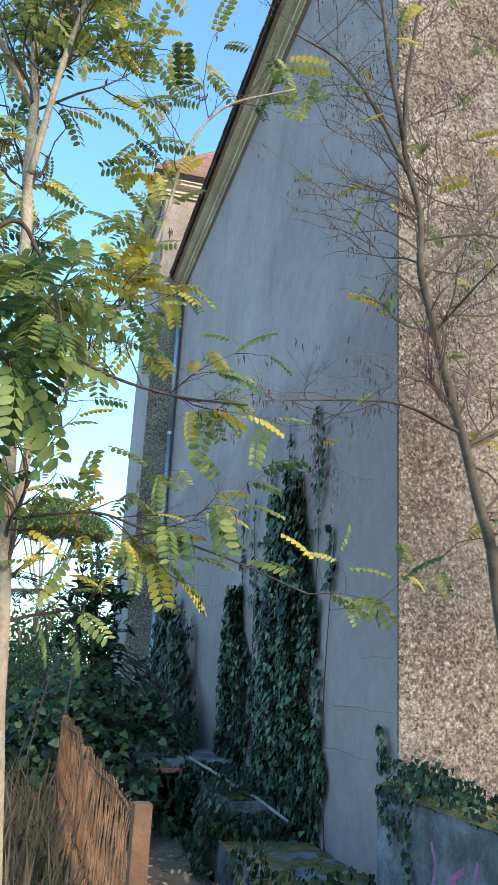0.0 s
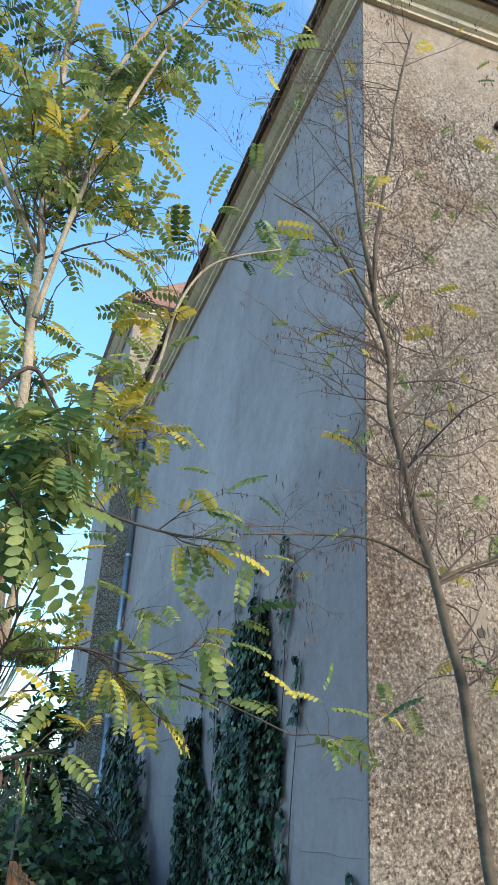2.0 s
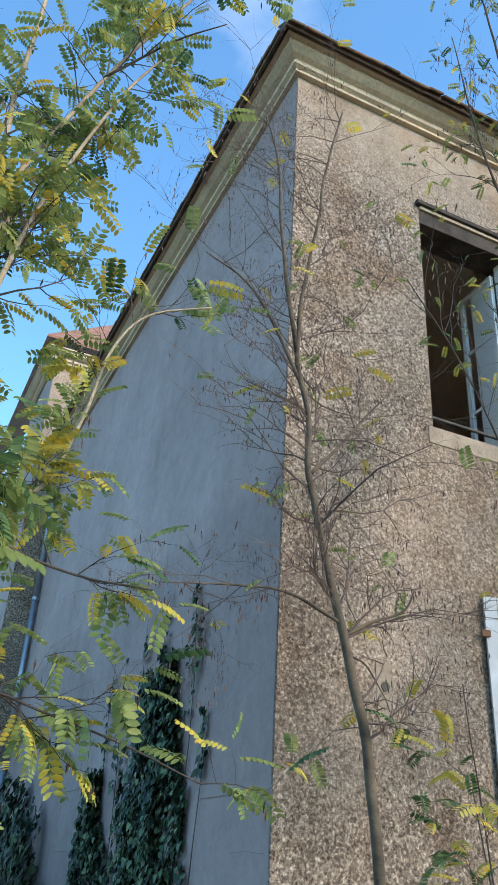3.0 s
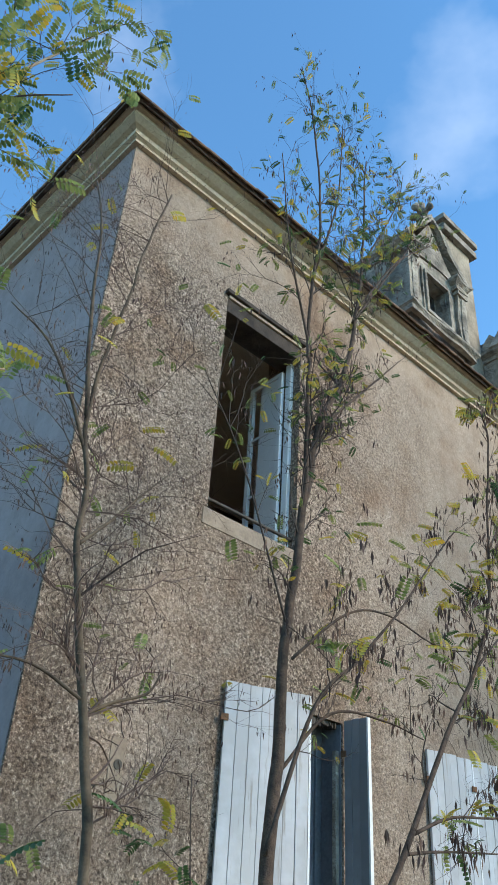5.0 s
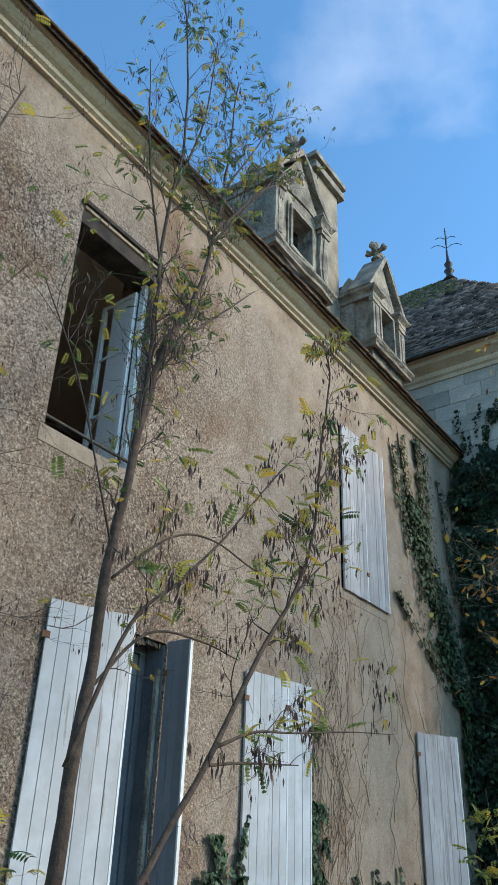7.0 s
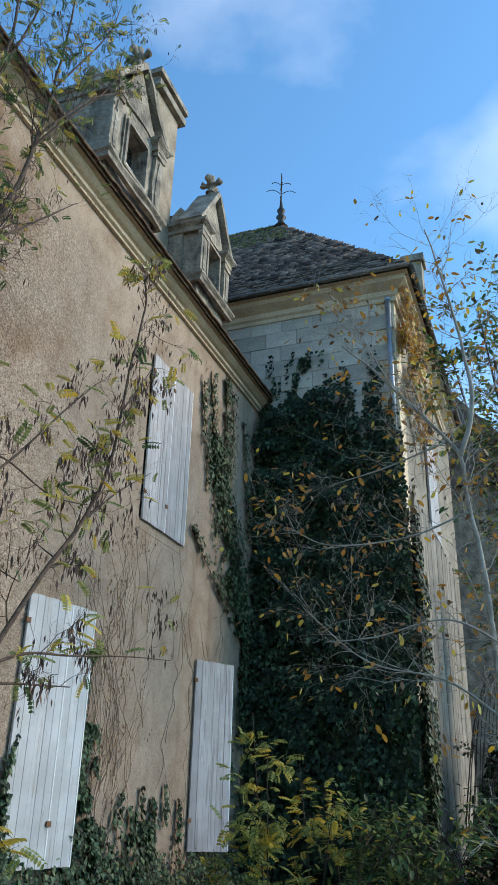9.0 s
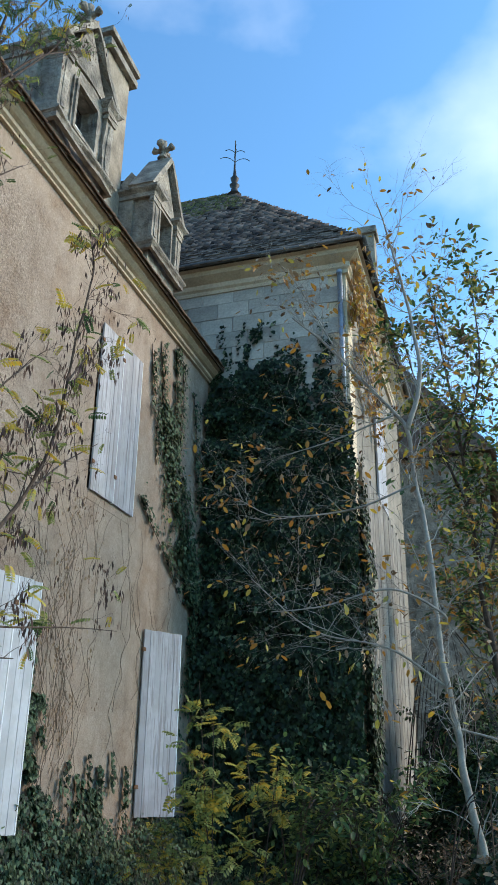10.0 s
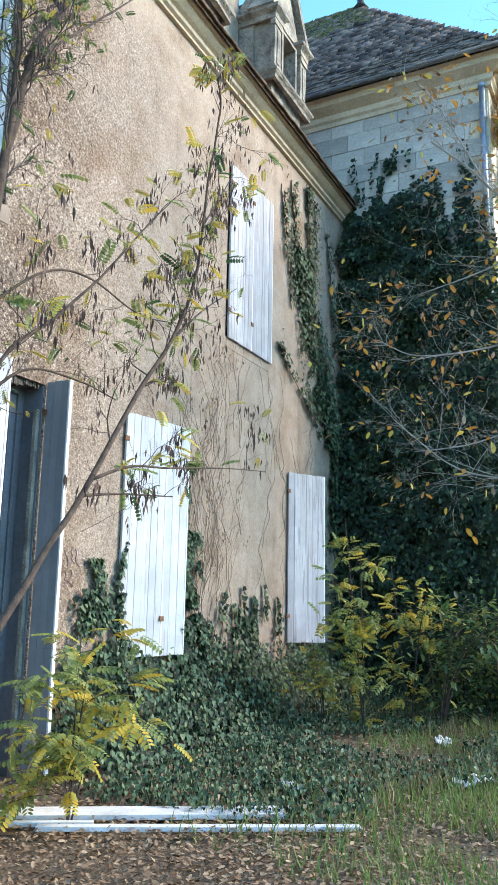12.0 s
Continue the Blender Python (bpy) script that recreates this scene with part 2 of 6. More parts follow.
def holed_wall(u0, u1, z0, z1, thick, holes, place):
    """An upright slab with rectangular holes; place(u, d, z) gives the world point, d being depth from the outer face."""
    us = sorted({u0, u1, *[h[0] for h in holes], *[h[1] for h in holes]})
    zs = sorted({z0, z1, *[h[2] for h in holes], *[h[3] for h in holes]})
    inside = lambda u, z: any(h[0] < u < h[1] and h[2] < z < h[3] for h in holes) or not (u0 < u < u1 and z0 < z < z1)
    bm = bmesh.new()
    cache = {}

    def v(u, d, z):
        k = (round(u, 4), d, round(z, 4))
        if k not in cache:
            cache[k] = bm.verts.new(place(u, d, z))
        return cache[k]

    for a, b in zip(us, us[1:]):
        for c, d in zip(zs, zs[1:]):
            mu, mz = (a + b) / 2, (c + d) / 2
            if inside(mu, mz):
                continue
            bm.faces.new((v(a, 0, c), v(b, 0, c), v(b, 0, d), v(a, 0, d)))
            bm.faces.new((v(a, thick, d), v(b, thick, d), v(b, thick, c), v(a, thick, c)))
            for du, dz, p, q in ((-1, 0, (a, c), (a, d)), (1, 0, (b, d), (b, c)), (0, -1, (b, c), (a, c)), (0, 1, (a, d), (b, d))):
                nu = mu + du * ((b - a) / 2 + 1e-3)
                nz = mz + dz * ((d - c) / 2 + 1e-3)
                if inside(nu, nz):
                    bm.faces.new((v(p[0], 0, p[1]), v(q[0], 0, q[1]), v(q[0], thick, q[1]), v(p[0], thick, p[1])))
    bmesh.ops.recalc_face_normals(bm, faces=bm.faces[:])
    return bm


def sweep(bm, profile, path, normals):
    """Sweeps a closed profile of (out, up) along path points; normals: the outward direction at each point."""
    rings = []
    for p, n in zip(path, normals):
        rings.append([bm.verts.new((p[0] + n[0] * o, p[1] + n[1] * o, p[2] + u)) for o, u in profile])
    k = len(profile)
    for r, s in zip(rings, rings[1:]):
        for i in range(k):
            bm.faces.new((r[i], r[(i + 1) % k], s[(i + 1) % k], s[i]))
    bm.faces.new(rings[0][::-1])
    bm.faces.new(rings[-1])
    bmesh.ops.recalc_face_normals(bm, faces=bm.faces[:])
    return bm


def tube(bm, pts, radii, sides=6):
    """A tapered tube through pts."""
    rings = []
    for i, p in enumerate(pts):
        p = Vector(p)
        d = (Vector(pts[min(i + 1, len(pts) - 1)]) - Vector(pts[max(i - 1, 0)])).normalized()
        a = d.cross(Vector((0.31, 0.2, 0.93)))
        if a.length < 1e-3:
            a = d.cross(Vector((1, 0, 0)))
        a.normalize()
        b = d.cross(a)
        rings.append([bm.verts.new(p + (a * math.cos(2 * math.pi * k / sides) + b * math.sin(2 * math.pi * k / sides)) * radii[i]) for k in range(sides)])
    for r, s in zip(rings, rings[1:]):
        for k in range(sides):
            bm.faces.new((r[k], r[(k + 1) % sides], s[(k + 1) % sides], s[k]))
    bm.faces.new(rings[0][::-1])
    bm.faces.new(rings[-1])


# ---- plan (metres) ----
XC, YF, XP = 2.21, 4.65, 12.84          # corner of the wing, its front, the pavilion's side
EAVE, CORN = 8.52, 8.25                 # roof edge and underside of the cornice
YB = 13.9                               # back end of the end wall
SHUT_T, SHUT_B = 3.30, 0.86
PAV_Y, PAV_EAVE = 1.95, 10.75

# ---- ground ----
bm = bmesh.new()
N = 90
grid = {}
for i in range(N + 1):
    for j in range(N + 1):
        a, b = i / N * 2 - 1, j / N * 2 - 1
        x, y = 5 + 25 * a + 700 * a ** 5, 4 + 25 * b + 700 * b ** 5
        z = -0.02 + 0.05 * noise.noise((x * 0.5, y * 0.5, 0)) + 0.02 * noise.noise((x * 2.1, y * 2.1, 3))
        grid[i, j] = bm.verts.new((x, y, z))
for i in range(N):
    for j in range(N):
        bm.faces.new((grid[i, j], grid[i + 1, j], grid[i + 1, j + 1], grid[i, j + 1]))
tagged(obj("ground", bm, EARTH, smooth=True), "brown soil covered with dead leaves and thin grass", "ground", kind="structure")

# ---- the wing ----
W1 = (3.57, 4.66, 4.70, 7.20)           # upper open window
D1 = (4.05, 5.30, 0.0, 3.28)            # door behind the shutters
W3 = (6.55, 7.42, 0.90, 3.26)
W2 = (8.55, 9.78, 4.76, 7.16)
W4 = (10.55, 11.35, 0.90, 3.26)
T = 0.5
wing = empty("wall_front", "roughcast front wall of an abandoned stone house", "wall", kind="structure")
bm = holed_wall(XC, XP + 0.3, -0.3, CORN + 0.2, T, [W1, D1, W3, W2, W4], lambda u, d, z: (u, YF + d, z))
part("wall_face", bm, ROUGHCAST, wing)
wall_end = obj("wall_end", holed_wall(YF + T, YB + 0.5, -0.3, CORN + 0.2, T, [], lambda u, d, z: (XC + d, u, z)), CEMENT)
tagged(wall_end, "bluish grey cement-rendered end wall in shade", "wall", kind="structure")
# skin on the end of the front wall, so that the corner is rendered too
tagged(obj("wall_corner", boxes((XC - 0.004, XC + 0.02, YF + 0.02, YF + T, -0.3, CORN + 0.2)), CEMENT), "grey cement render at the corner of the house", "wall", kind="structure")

PROFILE = [(0.0, 0.0), (0.05, 0.0), (0.05, 0.035), (0.09, 0.055), (0.09, 0.11), (0.14, 0.13), (0.20, 0.175), (0.20, 0.215), (0.24, 0.235), (0.24, 0.262), (0.0, 0.262)]
bm = bmesh.new()
sweep(bm, PROFILE, [(XC, YB + 0.2, CORN), (XC, YF, CORN), (XP + 0.2, YF, CORN)], [(-1, 0), (-1, -1), (0, -1)])
tagged(obj("cornice", bm, STONE), "moulded stone cornice under the roof edge", "cornice", kind="structure")

# roof of the wing: two slopes hipped at the end
RIDGE_Y, RIDGE_Z = 9.3, EAVE + 5.2
bm = bmesh.new()
e = 0.30
a = [bm.verts.new(p) for p in ((XC - e, YF - e, EAVE), (XP + 1, YF - e, EAVE), (XP + 1, RIDGE_Y, RIDGE_Z), (XC + 4.2, RIDGE_Y, RIDGE_Z), (XC - e, YB + e, EAVE), (XP + 1, YB + e, EAVE))]
bm.faces.new((a[0], a[1], a[2], a[3]))
bm.faces.new((a[4], a[0], a[3]))
bm.faces.new((a[5], a[4], a[3], a[2]))
r = bmesh.ops.extrude_face_region(bm, geom=bm.faces[:])
bmesh.ops.translate(bm, vec=(0, 0, -0.06), verts=[v for v in r["geom"] if isinstance(v, bmesh.types.BMVert)])
bmesh.ops.recalc_face_normals(bm, faces=bm.faces[:])
roof = tagged(obj("roof_wing", bm, TILE), "dark brown tiled roof of the wing", "roof", kind="structure")

# ---- the pavilion ----
pav = empty("wall_pavilion", "pale dressed-stone walls of the taller pavilion", "wall", kind="structure")
PX1 = XP + 7.5
part("wall_side", holed_wall(PAV_Y, YF + 6, -0.3, PAV_EAVE - 0.1, 0.5, [], lambda u, d, z: (XP + d, u, z)), STONE, pav)
part("wall_south", holed_wall(XP + 0.5, PX1, -0.3, PAV_EAVE - 0.1, 0.5, [], lambda u, d, z: (u, PAV_Y + d, z)), simple("grey_beige_render", (0.17, 0.15, 0.12), (0.33, 0.29, 0.23), 1.8, 0.9, 0, 20, 0.5, 0.02), pav)
part("wall_far", holed_wall(PAV_Y + 0.5, YF + 6, -0.3, PAV_EAVE - 0.1, 0.5, [], lambda u, d, z: (PX1 - 0.5 + d, u, z)), STONE, pav)
bm = bmesh.new()
PP = [(0.0, -0.3), (0.06, -0.3), (0.06, -0.22), (0.10, -0.18), (0.10, -0.08), (0.28, 0.02), (0.28, 0.12), (0.34, 0.16), (0.0, 0.16)]
sweep(bm, PP, [(XP, YF + 6, PAV_EAVE - 0.2), (XP, PAV_Y, PAV_EAVE - 0.2), (PX1, PAV_Y, PAV_EAVE - 0.2)], [(-1, 0), (-1, -1), (0, -1)])
tagged(obj("cornice", bm, STONE), "moulded stone cornice of the pavilion", "cornice", kind="structure")
bm = bmesh.new()
e = 0.40
ap = (15.2, 5.05, 14.75)
a = [bm.verts.new(p) for p in ((XP - e, PAV_Y - e, PAV_EAVE), (PX1 + e, PAV_Y - e, PAV_EAVE), (PX1 + e, YF + 6, PAV_EAVE), (XP - e, YF + 6, PAV_EAVE), ap, (15.2, 7.5, 14.75), (17.6, 5.05, 14.75), (17.6, 7.5, 14.75))]
for f in ((0, 1, 6, 4), (3, 0, 4, 5), (1, 2, 7, 6), (2, 3, 5, 7), (4, 6, 7, 5)):
    bm.faces.new([a[i] for i in f])
bmesh.ops.recalc_face_normals(bm, faces=bm.faces[:])
tagged(obj("roof_pavilion", bm, SLATE), "steep dark hipped roof with moss near its top", "roof", kind="structure")


# ---- shutters ----
def painted_wood(name, c1, c2, bare, amount):
    """Old paint on planks: fine upright streaks, flaking to bare wood."""
    m, nt, b = base_material(name, 0.6)
    mpn = nt.nodes.new("ShaderNodeMapping")
    mpn.inputs["Scale"].default_value = (14, 14, 0.9)
    nt.links.new(nt.nodes["co"].outputs["Object"], mpn.inputs["Vector"])
    st = noise_tex(nt, 1.6, 6, 0.65, mpn.outputs["Vector"])
    o = nt.nodes.new("ShaderNodeObjectInfo")
    r = ramp(nt, [(0.0, c1), (1.0, c2)])
    nt.links.new(o.outputs["Random"], r.inputs["Fac"])
    fl = ramp(nt, [(amount, (0, 0, 0)), (amount + 0.08, (1, 1, 1))])
    nt.links.new(st.outputs["Fac"], fl.inputs["Fac"])
    dirt = noise_tex(nt, 2.2, 5, 0.6)
    dr = ramp(nt, [(0.45, (0.82, 0.81, 0.79)), (0.62, (1, 1, 1))])
    nt.links.new(dirt.outputs["Fac"], dr.inputs["Fac"])
    c = mix(nt, "MULTIPLY", 1.0, r.outputs["Color"], dr.outputs["Color"])
    c = mix(nt, "MIX", fl.outputs["Color"], c, bare)
    nt.links.new(c, b.inputs["Base Color"])
    bump(nt, b, st.outputs["Fac"], 0.2, 0.003)
    return m


PAINTED = painted_wood("old_white_paint", (0.50, 0.50, 0.52), (0.63, 0.63, 0.645), (0.34, 0.31, 0.28), 0.60)
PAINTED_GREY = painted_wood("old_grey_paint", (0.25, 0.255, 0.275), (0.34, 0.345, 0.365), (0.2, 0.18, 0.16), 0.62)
PAINTED_WORN = painted_wood("worn_white_paint", (0.39, 0.38, 0.40), (0.53, 0.52, 0.54), (0.29, 0.27, 0.27), 0.52)
def shutter_leaf(name, w, h, parent, m, material):
    rg = random.Random(int(w * 1000 + h * 10))
    ob = part(name, boxes((0.03, w - 0.03, 0.017, 0.036, h * 0.5, h * 0.5 + 0.1)), WHITE_PAINT, parent)
    ob.matrix_local = m
    for zz in (0.25, h - 0.35):
        part("batten", boxes((0.03, w - 0.03, 0.017, 0.036, zz, zz + 0.1)), WHITE_PAINT, ob)
    n = max(3, round(w / 0.11))
    for i in range(n):
        d = rg.uniform(-0.003, 0.003)
        part("plank", boxes((w * i / n + 0.002, w * (i + 1) / n - 0.0025, -0.014 + d, 0.013 + d, rg.uniform(0, 0.008), h + rg.uniform(-0.006, 0.004)), bevel=0.0025), material, ob)
    for zz in (0.35, h - 0.3):
        part("hinge", boxes((-0.035, 0.03, -0.03, -0.0165, zz, zz + 0.05), bevel=0.003), RUST, ob)
    part("edge_strip", boxes((w + 0.001, w + 0.018, -0.018, 0.018, 0.0, h)), WHITE_PAINT, ob)
    return ob


def shutters(label, leaves, h, material=None):
    th = empty("shutter", label, "shutter", "wooden shutters of the front wall")
    for x, y, z, ang, w in leaves:
        shutter_leaf("leaf", w, h, th, pose(x, y, z, 0, 0, ang), material or PAINTED)
    return th


shutters("white-painted plank door shutter standing ajar", [(3.90, YF - 0.03, 0.02, -20, 0.72)], 3.28)
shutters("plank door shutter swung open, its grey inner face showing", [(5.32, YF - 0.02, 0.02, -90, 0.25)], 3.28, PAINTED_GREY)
shutters("white-painted plank window shutters, closed", [(6.50, YF - 0.03, SHUT_B, -8, 0.62), (7.115, YF - 0.12, SHUT_B, -8, 0.36)], SHUT_T - SHUT_B)
shutters("white-painted plank window shutters of the upper floor, closed", [(8.57, YF - 0.03, 4.74, 0, 0.63), (9.21, YF - 0.03, 4.74, 0, 0.61)], 2.44, PAINTED_WORN)
shutters("white-painted plank window shutter beside the ivy, ajar", [(10.49, YF - 0.03, SHUT_B, -27, 0.67)], 2.42, PAINTED_WORN)

# ---- foliage helpers ----
def leaf_material(name, c1, c2, c3, rough=0.5, trans=0.35):
    m, nt, b = base_material(name, rough)
    b.inputs["Specular IOR Level"].default_value = 0.3
    g = nt.nodes.new("ShaderNodeNewGeometry")
    r = ramp(nt, [(0.0, c1), (0.55, c2), (1.0, c3)])
    nt.links.new(g.outputs["Random Per Island"], r.inputs["Fac"])
    n = noise_tex(nt, 35.0, 3)
    col = mix(nt, "OVERLAY", 0.3, r.outputs["Color"], n.outputs["Fac"])
    nt.links.new(col, b.inputs["Base Color"])
    t = nt.nodes.new("ShaderNodeBsdfTranslucent")
    nt.links.new(col, t.inputs["Color"])
    s = nt.nodes.new("ShaderNodeMixShader")
    s.inputs[0].default_value = trans
    nt.links.new(b.outputs[0], s.inputs[1])
    nt.links.new(t.outputs[0], s.inputs[2])
    nt.links.new(s.outputs[0], nt.nodes["Material Output"].inputs["Surface"])
    return m


LEAF_GREEN = leaf_material("locust_leaf_green", (0.15, 0.20, 0.06), (0.24, 0.29, 0.09), (0.37, 0.38, 0.12), 0.5, 0.5)
LEAF_DARK = leaf_material("locust_leaf_dark", (0.045, 0.09, 0.035), (0.07, 0.14, 0.05), (0.12, 0.19, 0.06), 0.5, 0.4)
LEAF_YELLOW = leaf_material("locust_leaf_yellow", (0.42, 0.40, 0.10), (0.54, 0.44, 0.08), (0.66, 0.42, 0.05), 0.5, 0.45)
LEAF_ORANGE = leaf_material("autumn_leaf_orange", (0.42, 0.19, 0.04), (0.50, 0.28, 0.05), (0.30, 0.14, 0.05))
LEAF_BROWN = leaf_material("dry_leaf_brown", (0.12, 0.075, 0.045), (0.24, 0.155, 0.09), (0.40, 0.29, 0.18), 0.8, 0.1)
POD = leaf_material("seed_pod", (0.05, 0.03, 0.025), (0.09, 0.05, 0.04), (0.14, 0.08, 0.05), 0.7, 0.05)
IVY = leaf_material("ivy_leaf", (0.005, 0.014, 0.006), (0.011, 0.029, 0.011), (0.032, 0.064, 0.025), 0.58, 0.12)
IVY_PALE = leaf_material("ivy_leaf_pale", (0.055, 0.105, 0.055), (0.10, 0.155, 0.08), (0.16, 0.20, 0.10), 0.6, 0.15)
GRASS = leaf_material("grass_blade", (0.10, 0.17, 0.035), (0.17, 0.25, 0.06), (0.28, 0.28, 0.11), 0.6, 0.25)
STRAW = leaf_material("dry_grass", (0.10, 0.076, 0.043), (0.16, 0.125, 0.075), (0.06, 0.045, 0.028), 0.8, 0.15)
BARK = simple("locust_bark", (0.026, 0.016, 0.011), (0.105, 0.067, 0.045), 14.0, 0.9, 0, 70, 0.7, 0.01)
TWIG = simple("twig", (0.026, 0.018, 0.015), (0.075, 0.052, 0.040), 12.0, 0.85, 0, 80, 0.3, 0.004)
# lit copy of the locust bark: sunlight on the near tree is in its colour
SUNLIT_BARK = simple("sunlit_tan_bark", (0.24, 0.18, 0.12), (0.42, 0.33, 0.23), 9.0, 0.9, 0, 70, 0.7, 0.01)
GREEN_BARK = simple("grey_green_bark", (0.036, 0.025, 0.016), (0.15, 0.110, 0.072), 11.0, 0.9, 0, 70, 0.5, 0.006)
TAN_TWIG = simple("reddish_twig", (0.055, 0.034, 0.027), (0.15, 0.10, 0.08), 12.0, 0.85, 0, 80, 0.3, 0.004)
PALE_BARK = simple("pale_bark", (0.20, 0.185, 0.16), (0.40, 0.37, 0.32), 6.0, 0.85, 0, 60, 0.4, 0.006)

# leaf shapes: points and faces, root at the origin, tip along +x, upper side +z
OVAL = ([(0, 0, 0), (0.3, -0.21, 0.03), (0.75, -0.19, 0.02), (1, 0, -0.04), (0.75, 0.19, 0.02), (0.3, 0.21, 0.03), (0.5, 0, -0.02)],
        [(0, 1, 6), (1, 2, 6), (2, 3, 6), (3, 4, 6), (4, 5, 6), (5, 0, 6)])
IVY_SHAPE = ([(0, 0, 0), (-0.08, -0.38, 0.0), (0.32, -0.42, 0.05), (1, 0, -0.06), (0.32, 0.42, 0.05), (-0.08, 0.38, 0.0), (0.3, 0, -0.04)],
             [(0, 1, 6), (1, 2, 6), (2, 3, 6), (3, 4, 6), (4, 5, 6), (5, 0, 6)])
POD_SHAPE = ([(0, 0, 0), (0.4, -0.10, 0.02), (1, 0, 0), (0.4, 0.10, 0.02)], [(0, 1, 2), (0, 2, 3)])
BLADE = ([(0, -0.03, 0), (0, 0.03, 0), (0.5, -0.02, 0.12), (0.5, 0.02, 0.12), (1, 0, 0.0)], [(0, 2, 3, 1), (2, 4, 3)])


def pinnate(pairs, width=0.17, length=0.30, droop=0.25):
    """A compound leaf one long: a stalk with pairs of oval leaflets and one at the tip."""
    vs, fs = [], []

    def add(pts, faces):
        k = len(vs)
        vs.extend(pts)
        fs.extend([tuple(i + k for i in f) for f in faces])

    add([(0, -0.006, 0), (0, 0.006, 0), (0.5, -0.005, 0.02), (0.5, 0.005, 0.02), (0.97, 0, -droop * 0.8)], [(0, 2, 3, 1), (2, 4, 3)])
    for i in range(pairs):
        x = 0.16 + 0.78 * i / max(1, pairs - 1)
        z = 0.04 - droop * max(0, x - 0.4) ** 1.5 * 1.6
        s = 0.92 * length * (0.8 + 0.3 * math.sin(math.pi * (i + 1) / (pairs + 1)))
        for sg in (-1, 1):
            d = Vector((0.30, sg * 0.90, -0.42)).normalized()
            w = Vector((0.94, -sg * 0.35, 0)) * s * 0.235
            p0 = Vector((x, 0, z))
            fold = Vector((0, 0, 0.02))
            pts = [p0, p0 + d * s * 0.35 - w + fold, p0 + d * s * 0.78 - w * 0.9 + fold, p0 + d * s, p0 + d * s * 0.78 + w * 0.9 + fold, p0 + d * s * 0.35 + w + fold]
            add([tuple(p) for p in pts], [(0, 1, 2, 3), (0, 3, 4, 5)])
    return vs, fs


LOCUST = pinnate(7, length=0.27)
LOCUST_S = pinnate(5, length=0.36)


def frames_from(ahead, up):
    """Rotation matrices whose x axis is ahead and whose z axis is near up."""
    a = ahead / np.maximum(np.linalg.norm(ahead, axis=1, keepdims=True), 1e-6)
    s = np.cross(up, a)
    s /= np.maximum(np.linalg.norm(s, axis=1, keepdims=True), 1e-6)
    return np.stack([a, s, np.cross(a, s)], axis=2)


def cloud(name, sets, parent=None):
    """One mesh of many leaves. sets: rows of (shape, places, ahead, up, sizes, material)."""
    V, LT, LV, MI, mats, base = [], [], [], [], [], 0
    for shape, pos, ahead, up, size, mat in sets:
        if len(pos) == 0:
            continue
        pts = np.array(shape[0], float)
        R = frames_from(np.array(ahead, float), np.array(up, float))
        P = np.einsum("nij,kj->nki", R, pts) * np.array(size, float)[:, None, None] + np.array(pos, float)[:, None, :]
        n, k = len(pos), len(pts)
        V.append(P.reshape(-1, 3))
        lens = np.array([len(f) for f in shape[1]])
        loops = np.concatenate([np.array(f) for f in shape[1]])
        LV.append((loops[None, :] + (np.arange(n) * k)[:, None] + base).ravel())
        LT.append(np.tile(lens, n))
        if mat not in mats:
            mats.append(mat)
        MI.append(np.full(n * len(lens), mats.index(mat)))
        base += n * k
    V, LV, LT, MI = np.concatenate(V), np.concatenate(LV), np.concatenate(LT), np.concatenate(MI)
    me = bpy.data.meshes.new(name)
    me.vertices.add(len(V))
    me.vertices.foreach_set("co", V.ravel())
    me.loops.add(len(LV))
    me.loops.foreach_set("vertex_index", LV.astype(np.int32))
    me.polygons.add(len(LT))
    me.polygons.foreach_set("loop_start", np.concatenate([[0], np.cumsum(LT)[:-1]]).astype(np.int32))
    me.polygons.foreach_set("loop_total", LT.astype(np.int32))
    for m in mats:
        me.materials.append(m)
    me.polygons.foreach_set("material_index", MI.astype(np.int32))
    me.update(calc_edges=True)
    me.validate()
    ob = new(name, me)
    if parent is not None:
        ob.parent = parent
    return ob


def rnd(n, lo=-1.0, hi=1.0):
    return np.random.uniform(lo, hi, n)


def smooth_path(pts, n=6):
    """Catmull-Rom through pts."""
    p = [Vector(q) for q in pts]
    p = [p[0] * 2 - p[1], *p, p[-1] * 2 - p[-2]]
    out = []
    for a, b, c, d in zip(p, p[1:], p[2:], p[3:]):
        for i in range(n):
            t = i / n
            out.append(0.5 * ((2 * b) + (c - a) * t + (2 * a - 5 * b + 4 * c - d) * t * t + (3 * b - a - 3 * c + d) * t ** 3))
    out.append(p[-2])
    return out


def wander(p, d, length, steps, rng, bend=0.25, lift=0.05):
    pts = [Vector(p)]
    d = Vector(d).normalized()
    for _ in range(steps):
        d = (d + Vector((rng.uniform(-bend, bend), rng.uniform(-bend, bend), rng.uniform(-bend, bend) + lift))).normalized()
        pts.append(pts[-1] + d * (length / steps))
    return pts


